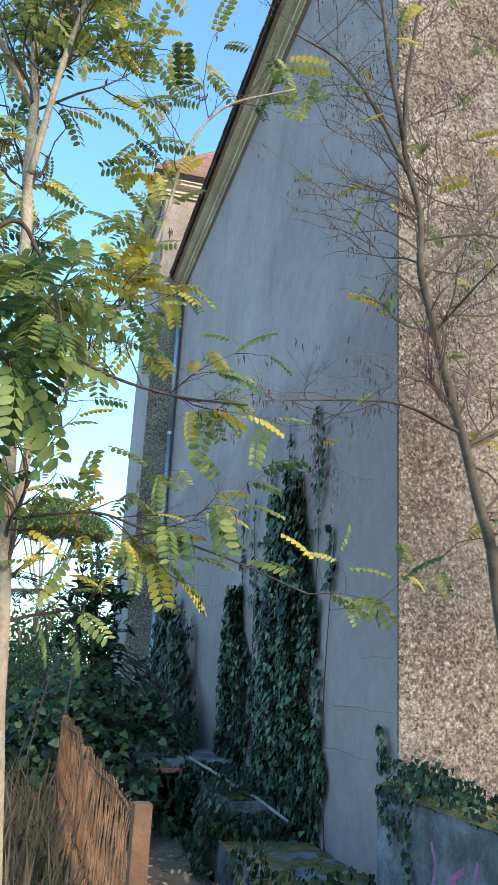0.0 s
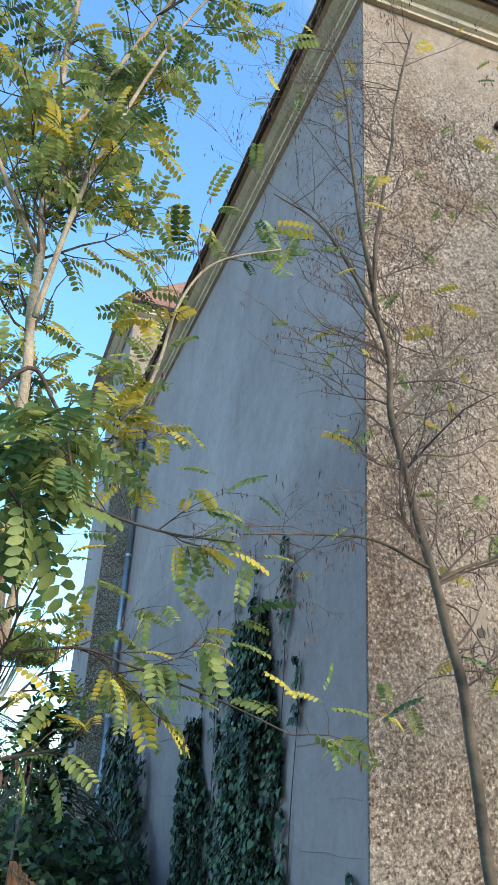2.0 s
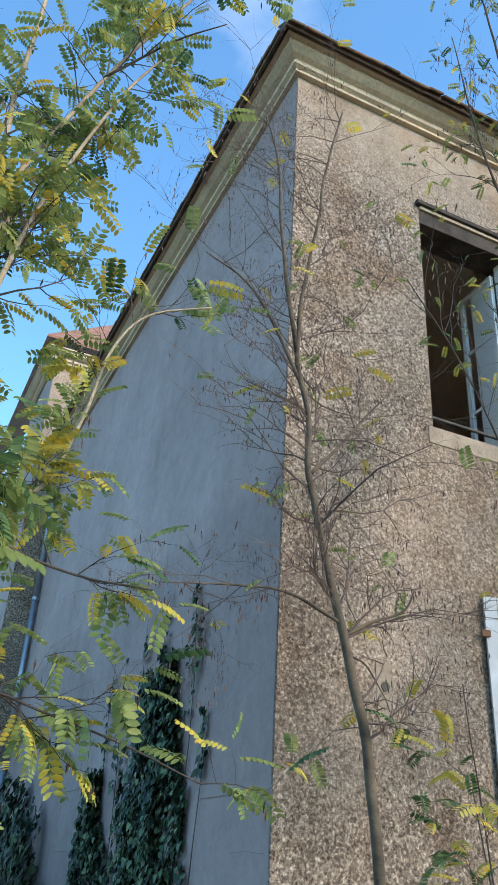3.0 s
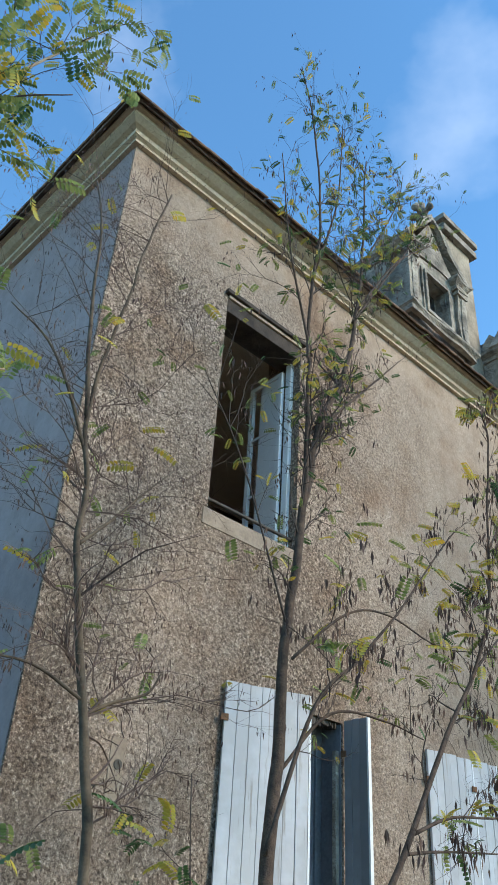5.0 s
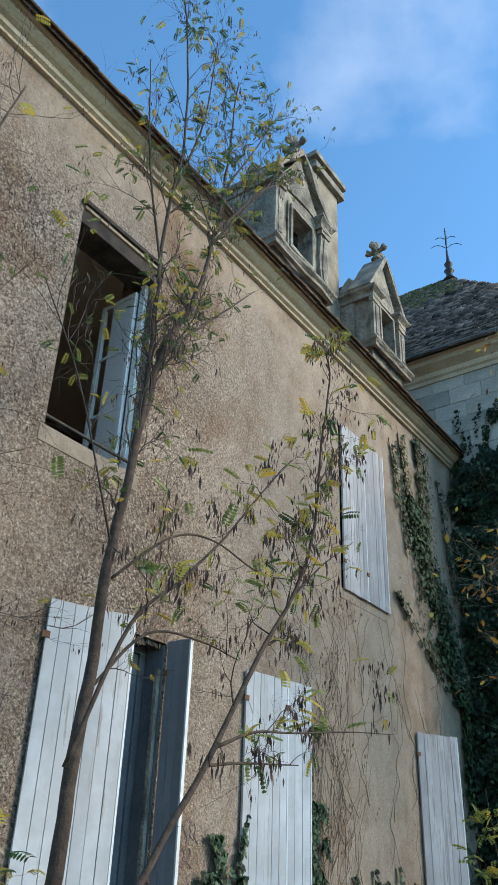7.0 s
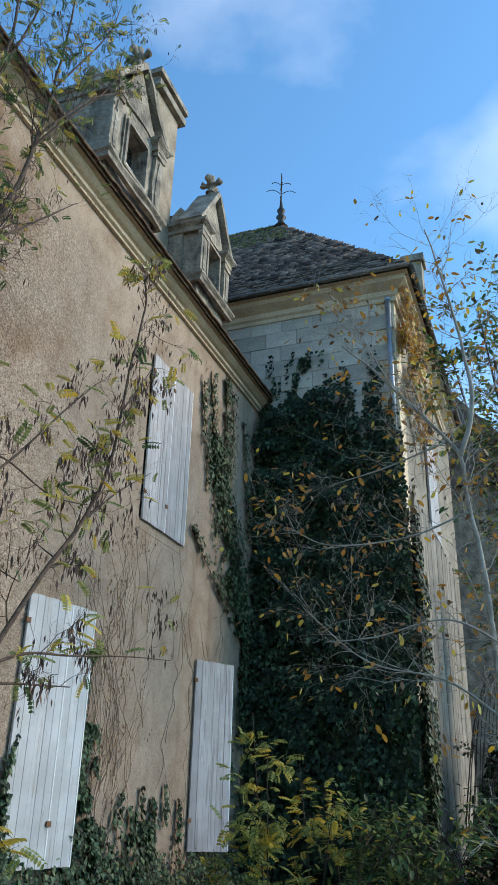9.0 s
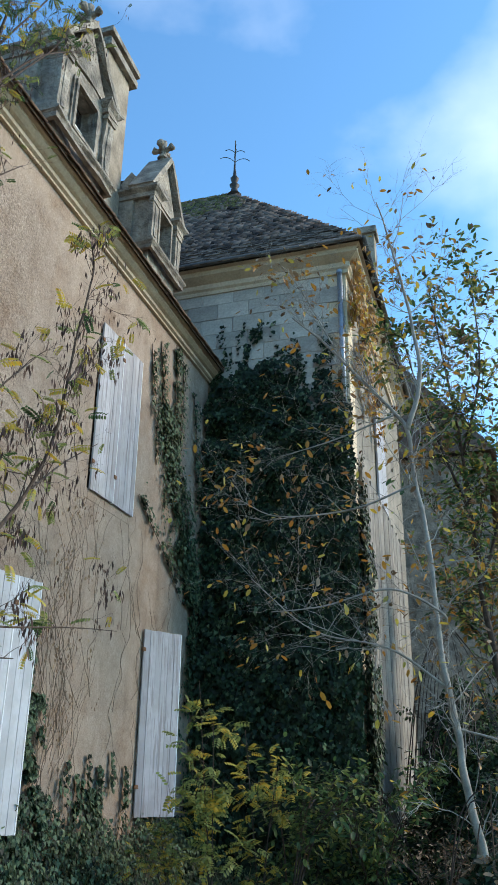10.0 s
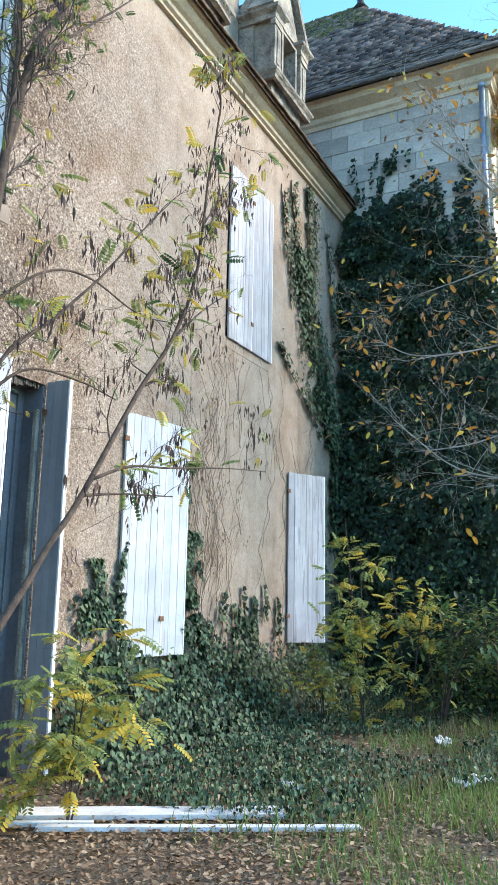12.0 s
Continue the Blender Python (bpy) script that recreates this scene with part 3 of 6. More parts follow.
def tree(name, label, limbs, seed, twigs=5, twig_len=0.6, leaf_mats=(), leaf_size=0.22, leaf_rate=1.0, pods=0, pod_len=0.07, sub=2,
         bark=None, twig_mat=None, shape=None, leaf_from=0.0, spread=1.0, droop=0.3, sides=8, wide=(1, 1, 1), out_up=0.1):
    """limbs: rows of (points, radius at the root, radius at the tip); the first is the trunk. leaf_mats: rows of (material, share)."""
    rng = random.Random(seed)
    np.random.seed(seed)
    th = empty(name, label, "tree", "young trees round the house")
    bark, twig_mat, shape = bark or BARK, twig_mat or TWIG, shape or LOCUST
    sets = {}
    tb = bmesh.new()
    pod_rows = []

    def leaf(p, d):
        r, acc = rng.random() * sum(s for _, s in leaf_mats), 0
        for m, s in leaf_mats:
            acc += s
            if r <= acc:
                break
        a = (Vector(d) + Vector((rng.uniform(-1, 1), rng.uniform(-1, 1), rng.uniform(-0.7, 0.4) - droop))).normalized()
        u = Vector((rng.uniform(-0.6, 0.6), rng.uniform(-0.6, 0.6), 1))
        sets.setdefault(m.name, (m, [], [], [], []))
        row = sets[m.name]
        row[1].append(p), row[2].append(a), row[3].append(u), row[4].append(leaf_size * rng.uniform(0.6, 1.2))

    def twig(p, d, length, r, depth):
        pts = wander(p, d, length, 5, rng, 0.32, 0.03)
        tube(tb, pts, [r * (1 - 0.75 * i / 5) for i in range(6)], 4 if depth else 3)
        if depth:
            for i in range(1, 6):
                for _ in range(rng.choice((0, 1, 1, 2))):
                    dd = (pts[i] - pts[i - 1]).normalized() + Vector((rng.uniform(-1, 1) * wide[0], rng.uniform(-1, 1) * wide[1], rng.uniform(-0.8, 0.9) * wide[2]))
                    twig(pts[i], dd, length * rng.uniform(0.3, 0.6), r * 0.5, depth - 1)
        if leaf_mats:
            for i in range(2, 6):
                if rng.random() < leaf_rate:
                    leaf(pts[i], (pts[i] - pts[i - 1]).normalized())
        if rng.random() < pods:
            q = pts[rng.randint(2, 5)]
            for _ in range(rng.randint(2, 6)):
                pod_rows.append((q + Vector((rng.gauss(0, 0.03), rng.gauss(0, 0.03), -abs(rng.gauss(0, 0.04)))), pod_len * rng.uniform(0.6, 1.3)))

    for k, (pts, r0, r1) in enumerate(limbs):
        path = smooth_path(pts)
        n = len(path)
        bm = bmesh.new()
        tube(bm, [q + Vector((noise.noise(q * 3.1), noise.noise(q * 3.1 + Vector((7, 1, 2))), 0)) * r0 * 0.5 for q in path], [r0 + (r1 - r0) * i / (n - 1) for i in range(n)], sides)
        part("trunk" if k == 0 else "limb", bm, bark if r0 > 0.0095 else twig_mat, th, smooth=True)
        total = sum((b - a).length for a, b in zip(path, path[1:]))
        for _ in range(max(1, round(twigs * total))):
            f = rng.uniform(max(leaf_from, 0.05) if k == 0 else 0.15, 1.0)
            i = min(n - 2, int(f * (n - 1)))
            d = (path[i + 1] - path[i]).normalized() * 0.5 + Vector((rng.uniform(-1, 1) * wide[0], rng.uniform(-1, 1) * wide[1], rng.uniform(-0.5, 0.8) * wide[2] + out_up)) * spread
            twig(path[i], d, twig_len * rng.uniform(0.4, 1.2), max(0.003, min(0.008, (r0 + (r1 - r0) * f) * 0.4)), sub)
    tagged(part("twig", tb, twig_mat, th), kind="stuff")
    rows = [(shape, p, a, u, s, m) for m, p, a, u, s in sets.values()]
    if rows:
        tagged(cloud("crown", rows, th), kind="stuff")
    if pod_rows:
        p = [q for q, _ in pod_rows]
        n = len(p)
        pod = cloud("seed_pod", [(POD_SHAPE, p, np.stack([rnd(n) * 0.25, rnd(n) * 0.25, -np.ones(n)], 1), np.stack([rnd(n), rnd(n), rnd(n) * 0.1], 1), [s for _, s in pod_rows], POD)], th)
        tagged(pod, kind="stuff")
    return th


def ivy_patch(name, label, n, sample, normal, size=(0.05, 0.10), mats=((IVY, 0.8), (IVY_PALE, 0.2)), category="ivy", stems=()):
    """Leaves hanging on a wall: sample(n) gives places; normal is the wall's outward direction."""
    np.random.seed(n)
    pos = sample(n)
    n = len(pos)
    nv = np.array(normal, float)
    side = np.cross((0, 0, 1.0), nv)
    ahead = np.outer(rnd(n) * 0.7, side) + np.outer(-np.random.uniform(0.5, 1.2, n), (0, 0, 1.0)) + np.outer(rnd(n, 0.0, 0.5), nv)
    up = nv[None, :] + np.stack([rnd(n), rnd(n), rnd(n) + 0.5], 1) * 0.55
    sz = np.random.uniform(*size, n)
    pick = np.random.random(n)
    rows, acc = [], 0.0
    for m, s in mats:
        k = (pick >= acc) & (pick < acc + s)
        rows.append((IVY_SHAPE, pos[k], ahead[k], up[k], sz[k], m))
        acc += s
    th = empty(name, label, category)
    tagged(cloud("leaves", rows, th), kind="stuff")
    if stems:
        bm = bmesh.new()
        for s in stems:
            tube(bm, s, [0.007 * (1 - 0.7 * i / (len(s) - 1)) for i in range(len(s))], 4)
        tagged(part("stem", bm, TWIG, th), kind="stuff")
    return th


def n2(a, b, s):
    return np.array([noise.noise((float(x) * s, float(y) * s, 0.37)) for x, y in zip(a, b)])

# ---- upper window of the wing, standing open ----
def framed(bm, x0, x1, y0, y1, z0, z1, w):
    box(bm, x0, x0 + w, y0, y1, z0, z1)
    box(bm, x1 - w, x1, y0, y1, z0, z1)
    box(bm, x0 + w, x1 - w, y0, y1, z0, z0 + w)
    box(bm, x0 + w, x1 - w, y0, y1, z1 - w, z1)


ROTTEN = simple("rotten_wood", (0.022, 0.016, 0.012), (0.075, 0.055, 0.042), 6.0, 0.9, 0, 40, 0.6, 0.01)
win = empty("window_1", "upper window with its white casement swung inwards", "window", kind="structure")
bm = bmesh.new()
for fx in (W1[0] + 0.002, W1[1] - 0.047):
    box(bm, fx, fx + 0.045, YF + 0.10, YF + 0.17, W1[2] + 0.002, W1[3] - 0.24)
part("window_frame", bm, WHITE_PAINT, win)
bm = bmesh.new()
framed(bm, 0, 0.50, -0.02, 0.02, 0, 2.10, 0.05)
box(bm, 0.05, 0.45, -0.012, 0.012, 0.68, 0.71)
box(bm, 0.05, 0.45, -0.012, 0.012, 1.38, 1.41)
sash = part("casement", bm, WHITE_PAINT, win)
sash.matrix_local = pose(W1[1] - 0.07, YF + 0.19, W1[2] + 0.07, 0, 0, 88)
# opaque pale grey stands in for the sky reflected in the glass
part("pane", boxes((0.05, 0.34, -0.003, 0.003, 0.05, 2.05)), simple("sky_pale_glass", (0.62, 0.62, 0.62), (0.74, 0.74, 0.73), 3, 0.45), sash, "pane with the mirrored sky painted in as pale grey")
part("window_sill", boxes((W1[0] - 0.05, W1[1] + 0.05, YF - 0.008, YF + 0.32, W1[2] - 0.16, W1[2] - 0.002), bevel=0.008), simple("tan_sill_stone", (0.22, 0.17, 0.125), (0.36, 0.28, 0.21), 5), win)
part("lintel", boxes((W1[0] + 0.003, W1[1] - 0.003, YF + 0.0, YF + 0.30, W1[3] - 0.235, W1[3] - 0.07), bevel=0.012), ROTTEN, win, "dark rotten wooden lintel board")
part("drip_board", boxes((W1[0] - 0.04, W1[1] + 0.04, YF - 0.05, YF + 0.02, W1[3] - 0.028, W1[3] + 0.02), bevel=0.008), ROTTEN, win, "dark drip board over the opening")
part("pale_strip", boxes((W1[0] + 0.01, W1[1] - 0.01, YF - 0.02, YF + 0.028, W1[3] - 0.065, W1[3] - 0.031)), bpy.data.materials["limestone"], win, "pale strip of mortar")
bm = bmesh.new()
tube(bm, [(W1[0], YF + 0.06, W1[2] + 0.13), (W1[1], YF + 0.06, W1[2] + 0.13)], [0.016, 0.016], 8)
part("guard_rail", bm, IRON, win, "thin dark iron guard rail")
# the room behind
room = empty("room", "dim upper room with bare plaster walls and ceiling", "room", kind="structure")
part("wall_back", boxes((2.75, 8.0, YF + 4.0, YF + 4.1, 3.9, 8.0)), simple("red_brown_wallpaper", (0.10, 0.05, 0.035), (0.20, 0.11, 0.07), 1.3), room)
part("wall_side", boxes((7.9, 8.0, YF + T, YF + 4.0, 3.9, 8.0)), PLASTER, room)
part("wall_side", boxes((2.72, 2.78, YF + T, YF + 4.0, 3.9, 8.0)), PLASTER, room)
tagged(obj("ceiling", boxes((2.75, 8.0, YF + T, YF + 4.0, 7.55, 7.7)), PLASTER), "dull cream plaster ceiling of the upper room", "ceiling", kind="structure")
tagged(obj("floor_upper", boxes((2.75, 12.8, YF + T, YF + 4.1, 3.75, 3.9)), simple("floor_boards", (0.25, 0.19, 0.13), (0.34, 0.26, 0.18), 2)), "dark upper floor boards", "floor", kind="structure")

# ---- ground-floor door, half seen behind its shutters ----
door = empty("door_1", "grey glazed double door behind the shutters", "door", kind="structure")
bm = bmesh.new()
framed(bm, D1[0] + 0.003, D1[1] - 0.003, YF + 0.22, YF + 0.30, 0.0, D1[3] - 0.003, 0.08)
part("door_frame", bm, GREY_PAINT, door)
for x0, x1 in ((D1[0] + 0.085, 4.67), (4.68, D1[1] - 0.085)):
    bm = bmesh.new()
    framed(bm, x0, x1, YF + 0.24, YF + 0.285, 0.05, D1[3] - 0.09, 0.07)
    box(bm, x0 + 0.07, x1 - 0.07, YF + 0.245, YF + 0.28, 0.12, 0.9)
    for zz in (1.5, 2.2):
        box(bm, x0 + 0.07, x1 - 0.07, YF + 0.25, YF + 0.275, zz, zz + 0.03)
    leaf_door = part("door_leaf", bm, GREY_PAINT, door)
    part("pane", boxes((x0 + 0.07, x1 - 0.07, YF + 0.258, YF + 0.264, 0.9, D1[3] - 0.16)), simple("dark_glass", (0.02, 0.022, 0.025), (0.04, 0.042, 0.045), 3, 0.12), leaf_door)
part("reveal", boxes((D1[1] - 0.013, D1[1] - 0.003, YF + 0.003, YF + 0.215, 0.0, D1[3] - 0.01)), GREY_PAINT, door)
part("jamb_strip", boxes((5.245, 5.285, YF + 0.02, YF + 0.06, 0.0, 3.05), bevel=0.006), bpy.data.materials["weathered_stone"], door, "bare weathered jamb strip")
rng = random.Random(64)
bm = bmesh.new()
for k in range(60):
    cx = D1[0] + 0.55 + 0.68 * k / 59
    hh = 0.05 + 0.045 * noise.noise((cx * 6, 0.5, 0)) + rng.uniform(0, 0.02)
    box(bm, cx - 0.008, cx + 0.008, YF + 0.02 + rng.uniform(0, 0.03), YF + 0.12, D1[3] - 0.004 - hh, D1[3] - 0.004)
part("broken_edge", bm, DARK, door, "ragged broken edge above the door")
for hx0, hx1, hz0, hz1 in (W3, W2, W4):
    w = empty("window_2", "window closed behind shutters", "window", kind="structure")
    part("window_frame", boxes((hx0, hx1, YF + 0.2, YF + 0.25, hz0, hz1)), DARK, w)
    part("window_sill", boxes((hx0 - 0.06, hx1 + 0.06, YF - 0.006, YF + 0.2, hz0 - 0.14, hz0 - 0.002), bevel=0.006), ROUGHCAST, w)

# ---- fixing hole, ledger marks and scratched paint on the front wall ----
hole = empty("wall_vent", "dark disc drawn as a small round hole in a patch of smooth mortar", "vent")
part("patch", boxes((2.95, 3.07, YF - 0.006, YF + 0.01, 2.30, 2.70), bevel=0.004), simple("mortar", (0.25, 0.19, 0.14), (0.34, 0.27, 0.20), 4), hole)
# solid dark disc on the patch; its colour gives the shade inside the hole
bm = bmesh.new()
bmesh.ops.create_cone(bm, cap_ends=True, segments=14, radius1=0.032, radius2=0.032, depth=0.012)
v = part("hole", bm, DARK, hole)
v.matrix_local = pose(3.02, YF - 0.008, 2.53, 90, 0, 0)
scrawl = empty("graffiti", "faint dark scribbled paint on the wall beside the door", "graffiti")
rng = random.Random(5)
for i in range(9):
    bm = bmesh.new()
    x, z = 5.58 + 0.075 * (i % 5), 1.72 - 0.2 * (i // 5)
    pts = [(x + rng.uniform(-0.03, 0.05), YF - 0.004, z + 0.14 * k / 4 + rng.uniform(-0.02, 0.02)) for k in range(5)]
    tube(bm, smooth_path(pts, 3), [0.005] * 13, 4)
    part("stroke", bm, simple("faded_paint", (0.16, 0.10, 0.11), (0.22, 0.15, 0.15), 8) if i == 0 else bpy.data.materials["faded_paint"], scrawl)

# ---- block that projects behind the end wall ----
BX, BY1, BZ = 1.70, 16.2, 10.2
block = empty("wall_block", "taller projecting part of the house with a roughcast return", "wall", kind="structure")
part("wall_face", boxes((BX + 0.006, XC + 0.5, YB, YB + 0.4, -0.3, BZ)), ROUGHCAST, block)
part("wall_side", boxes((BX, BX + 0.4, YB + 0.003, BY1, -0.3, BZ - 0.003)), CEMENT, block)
bm = bmesh.new()
sweep(bm, PROFILE, [(BX, BY1, BZ), (BX, YB, BZ), (XC + 2.5, YB, BZ)], [(-1, 0), (-1, -1), (0, -1)])
tagged(obj("cornice", bm, STONE), "moulded stone cornice of the projecting part", "cornice", kind="structure")
bm = bmesh.new()
a = [bm.verts.new(p) for p in ((BX - 0.3, YB - 0.3, BZ + 0.42), (9, YB - 0.3, BZ + 0.42), (9, YB + 3.2, BZ + 4.2), (BX + 2.6, YB + 3.2, BZ + 4.2), (BX - 0.3, BY1 + 4, BZ + 0.42))]
bm.faces.new((a[0], a[1], a[2], a[3]))
bm.faces.new((a[4], a[0], a[3]))
r = bmesh.ops.extrude_face_region(bm, geom=bm.faces[:])
bmesh.ops.translate(bm, vec=(0, 0, -0.05), verts=[v for v in r["geom"] if isinstance(v, bmesh.types.BMVert)])
tagged(obj("roof_block", bm, simple("red_tile", (0.20, 0.09, 0.06), (0.33, 0.17, 0.11), 5, 0.9)), "red-brown tiled roof of the projecting part", "roof", kind="structure")


def pipe(label, x, y, z0, z1, out, group="rainwater pipes"):
    th = empty("downpipe", label, "pipe", group)
    for k in range(3):
        za, zb = z0 + (z1 - z0) * k / 3, z0 + (z1 - z0) * (k + 1) / 3
        bm = bmesh.new()
        tube(bm, [(x, y, za), (x, y, zb)], [0.05, 0.05], 12)
        part("pipe_length", bm, ZINC, th, smooth=True)
        bm = bmesh.new()
        tube(bm, [(x, y, zb - 0.06), (x, y, zb)], [0.062, 0.062], 12)
        box(bm, x - 0.02 + min(0, out[0]) * 0.1, x + 0.02 + max(0, out[0]) * 0.1, y - 0.02 + min(0, out[1]) * 0.1, y + 0.02 + max(0, out[1]) * 0.1, zb - 0.05, zb - 0.02)
        part("bracket", bm, ZINC, th)
    return th


pipe("blue-grey zinc downpipe beside the roughcast return", XC - 0.07, YB - 0.12, 0.0, 8.1, (1, 0))
pipe("zinc downpipe at the pavilion's corner", XP - 0.08, PAV_Y + 0.10, 0.0, 10.3, (1, 0))


# scar of a vanished lean-to roof, and shutter-board joints, on the end wall
scar = empty("roof_scar", "sloping ridge of old mortar across the grey end wall", "mortar line")
bm = bmesh.new()
pts = smooth_path([(XC + 0.004, 5.9, 3.84), (XC + 0.004, 6.7, 3.90), (XC + 0.004, 7.6, 3.98), (XC + 0.004, 9.6, 4.08), (XC + 0.004, 12.2, 4.17)], 6)
tube(bm, pts, [0.009 + 0.006 * noise.noise(q * 5) for q in pts], 5)
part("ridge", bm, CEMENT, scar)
rng = random.Random(44)
for y0, y1, z in ((4.72, 5.76, 1.84), (4.72, 5.2, 1.50), (4.72, 5.66, 1.19), (4.72, 6.1, 0.90), (8.9, 10.2, 2.1), (8.9, 9.9, 1.5)):
    bm = bmesh.new()
    pts = [(XC - 0.003, y0 + (y1 - y0) * k / 6, z + rng.uniform(-0.008, 0.008)) for k in range(7)]
    tube(bm, pts, [0.0045] * 7, 4)
    part("joint", bm, CEMENT, scar)


# ---- dormers ----
def erode(ob, amount):
    """Roughens the faces and edges of a worn stone part."""
    bm = bmesh.new()
    bm.from_mesh(ob.data)
    bmesh.ops.subdivide_edges(bm, edges=[e for e in bm.edges if e.calc_length() > 0.07], cuts=3, use_grid_fill=True)
    place = ob.matrix_local
    for v in bm.verts:
        p = place @ v.co
        v.co += (noise.noise_vector(p * 3.1) * 0.7 + noise.noise_vector(p * 9.0) * 0.5) * amount
    bm.to_mesh(ob.data)
    bm.free()


def dormer(label, cx, w, sill, eave, apex, fin, wx0, wx1, wz0, wz1, wear, y=4.60):
    th = empty("dormer", label, "dormer", "stone dormers of the wing")
    x0, x1 = cx - w / 2, cx + w / 2
    bm = holed_wall(x0, x1, EAVE - 0.1, eave, 0.3, [(wx0, wx1, wz0, wz1)], lambda u, d, z: (u, y + d, z))
    part("front", bm, GREY_STONE, th)
    for px in (x0 - 0.05, x1 - 0.17):
        bm = bmesh.new()
        box(bm, px, px + 0.22, y - 0.07, y - 0.003, sill + 0.06, eave - 0.14)
        box(bm, px - 0.02, px + 0.24, y - 0.09, y - 0.004, sill + 0.06, sill + 0.16)
        box(bm, px - 0.02, px + 0.24, y - 0.09, y - 0.004, eave - 0.24, eave - 0.14)
        box(bm, px + 0.07, px + 0.15, y - 0.085, y - 0.07, sill + 0.22, eave - 0.3)
        part("pilaster", bm, GREY_STONE, th)
    bm = bmesh.new()
    prof = [(0, -0.10), (0.06, -0.10), (0.06, -0.04), (0.10, 0.01), (0.10, 0.05), (0, 0.05)]
    sweep(bm, prof, [(x0 - 0.06, y + 1.6, sill), (x0 - 0.06, y - 0.06, sill), (x1 + 0.06, y - 0.06, sill), (x1 + 0.06, y + 1.6, sill)], [(-1, 0), (-1, -1), (1, -1), (1, 0)])
    part("sill_moulding", bm, GREY_STONE, th)
    for ex0, ex1 in ((x0 - 0.05, x0 + 0.19), (x1 - 0.19, x1 + 0.05)):
        bm = bmesh.new()
        prof = [(0, -0.14), (0.03, -0.14), (0.03, -0.06), (0.10, 0.0), (0.10, 0.05), (0, 0.05)]
        sweep(bm, prof, [(ex0, y + 1.2, eave), (ex0, y - 0.07, eave), (ex1, y - 0.07, eave), (ex1, y + 1.2, eave)], [(-1, 0), (-1, -1), (1, -1), (1, 0)])
        part("entablature", bm, GREY_STONE, th)
    # moulded surround of the window
    for k, g in ((0.0, 0.09), (0.03, 0.05)):
        ya, yb = y - 0.03 - k, y - 0.002 - k
        for bx in ((wx0 - g, wx0, ya, yb, wz0 - g, wz1 + g), (wx1, wx1 + g, ya, yb, wz0 - g, wz1 + g), (wx0, wx1, ya, yb, wz0 - g, wz0), (wx0, wx1, ya, yb, wz1, wz1 + g)):
            part("moulding", boxes(bx), GREY_STONE, th)
    part("pane", boxes((wx0, wx1, y + 0.2, y + 0.22, wz0, wz1)), bpy.data.materials["dark_glass"], th)
    part("cross_bar", boxes((wx0, wx1, y + 0.16, y + 0.2, (wz0 + wz1) / 2 - 0.02, (wz0 + wz1) / 2 + 0.02)), WHITE_PAINT, th)
    # gable
    bm = bmesh.new()
    vs = [bm.verts.new(p) for p in ((x0 + 0.06, y, eave + 0.05), (x1 - 0.06, y, eave + 0.05), (cx, y, apex), (x0 + 0.06, y + 0.28, eave + 0.05), (x1 - 0.06, y + 0.28, eave + 0.05), (cx, y + 0.28, apex))]
    for f in ((0, 1, 2), (5, 4, 3), (0, 3, 4, 1), (1, 4, 5, 2), (2, 5, 3, 0)):
        bm.faces.new([vs[i] for i in f])
    part("gable", bm, GREY_STONE, th)
    for sg in (-1, 1):
        bm = bmesh.new()
        L = math.hypot(w / 2 + 0.12, apex - eave + 0.08)
        box(bm, 0, L, -0.10, 0.34, 0, 0.09)
        cop = part("coping", bm, GREY_STONE, th)
        place = Matrix.Translation((cx + sg * (w / 2 + 0.1), y, eave + 0.02)) @ Matrix.Rotation(0 if sg < 0 else math.pi, 4, "Z") @ Matrix.Rotation(-math.atan2(apex - eave + 0.08, w / 2 + 0.12), 4, "Y")
        cop.matrix_local = place @ Matrix.Translation((0, -0.24 if sg > 0 else 0, 0))
    # little side gables with their caps
    for sx in (x0 - 0.02, x1 + 0.02):
        bm = bmesh.new()
        y0, y1 = y + 0.02, y + 0.75
        s = 0.22 if sx > cx else -0.22
        vs = [bm.verts.new(p) for p in ((sx, y0, eave + 0.05), (sx, y1, eave + 0.05), (sx, (y0 + y1) / 2, eave + 0.48), (sx - s, y0, eave + 0.05), (sx - s, y1, eave + 0.05), (sx - s * 2, (y0 + y1) / 2, eave + 0.48))]
        for f in ((0, 1, 2), (5, 4, 3), (0, 3, 4, 1), (1, 4, 5, 2), (2, 5, 3, 0)):
            bm.faces.new([vs[i] for i in f])
        bmesh.ops.recalc_face_normals(bm, faces=bm.faces[:])
        part("side_gable", bm, GREY_STONE, th)
        a, b = (sx - 0.03, sx + 0.27) if sx < cx else (sx - 0.27, sx + 0.03)
        part("cheek", boxes((a, b, y + 0.301, y + 1.9, EAVE, eave)), GREY_STONE, th)
    # roof of the dormer
    bm = bmesh.new()
    vs = [bm.verts.new(p) for p in ((x0 - 0.06, y + 0.3, eave + 0.03), (x1 + 0.06, y + 0.3, eave + 0.03), (cx, y + 0.3, apex - 0.1), (x0 - 0.06, y + 2.6, eave + 0.03), (x1 + 0.06, y + 2.6, eave + 0.03), (cx, y + 3.2, apex - 0.1))]
    for f in ((0, 1, 2), (5, 4, 3), (0, 3, 4, 1), (1, 4, 5, 2), (2, 5, 3, 0)):
        bm.faces.new([vs[i] for i in f])
    part("dormer_roof", bm, SLATE, th)
    # carved finial: stem, collar and four-armed flower
    bm = bmesh.new()
    h = fin - apex
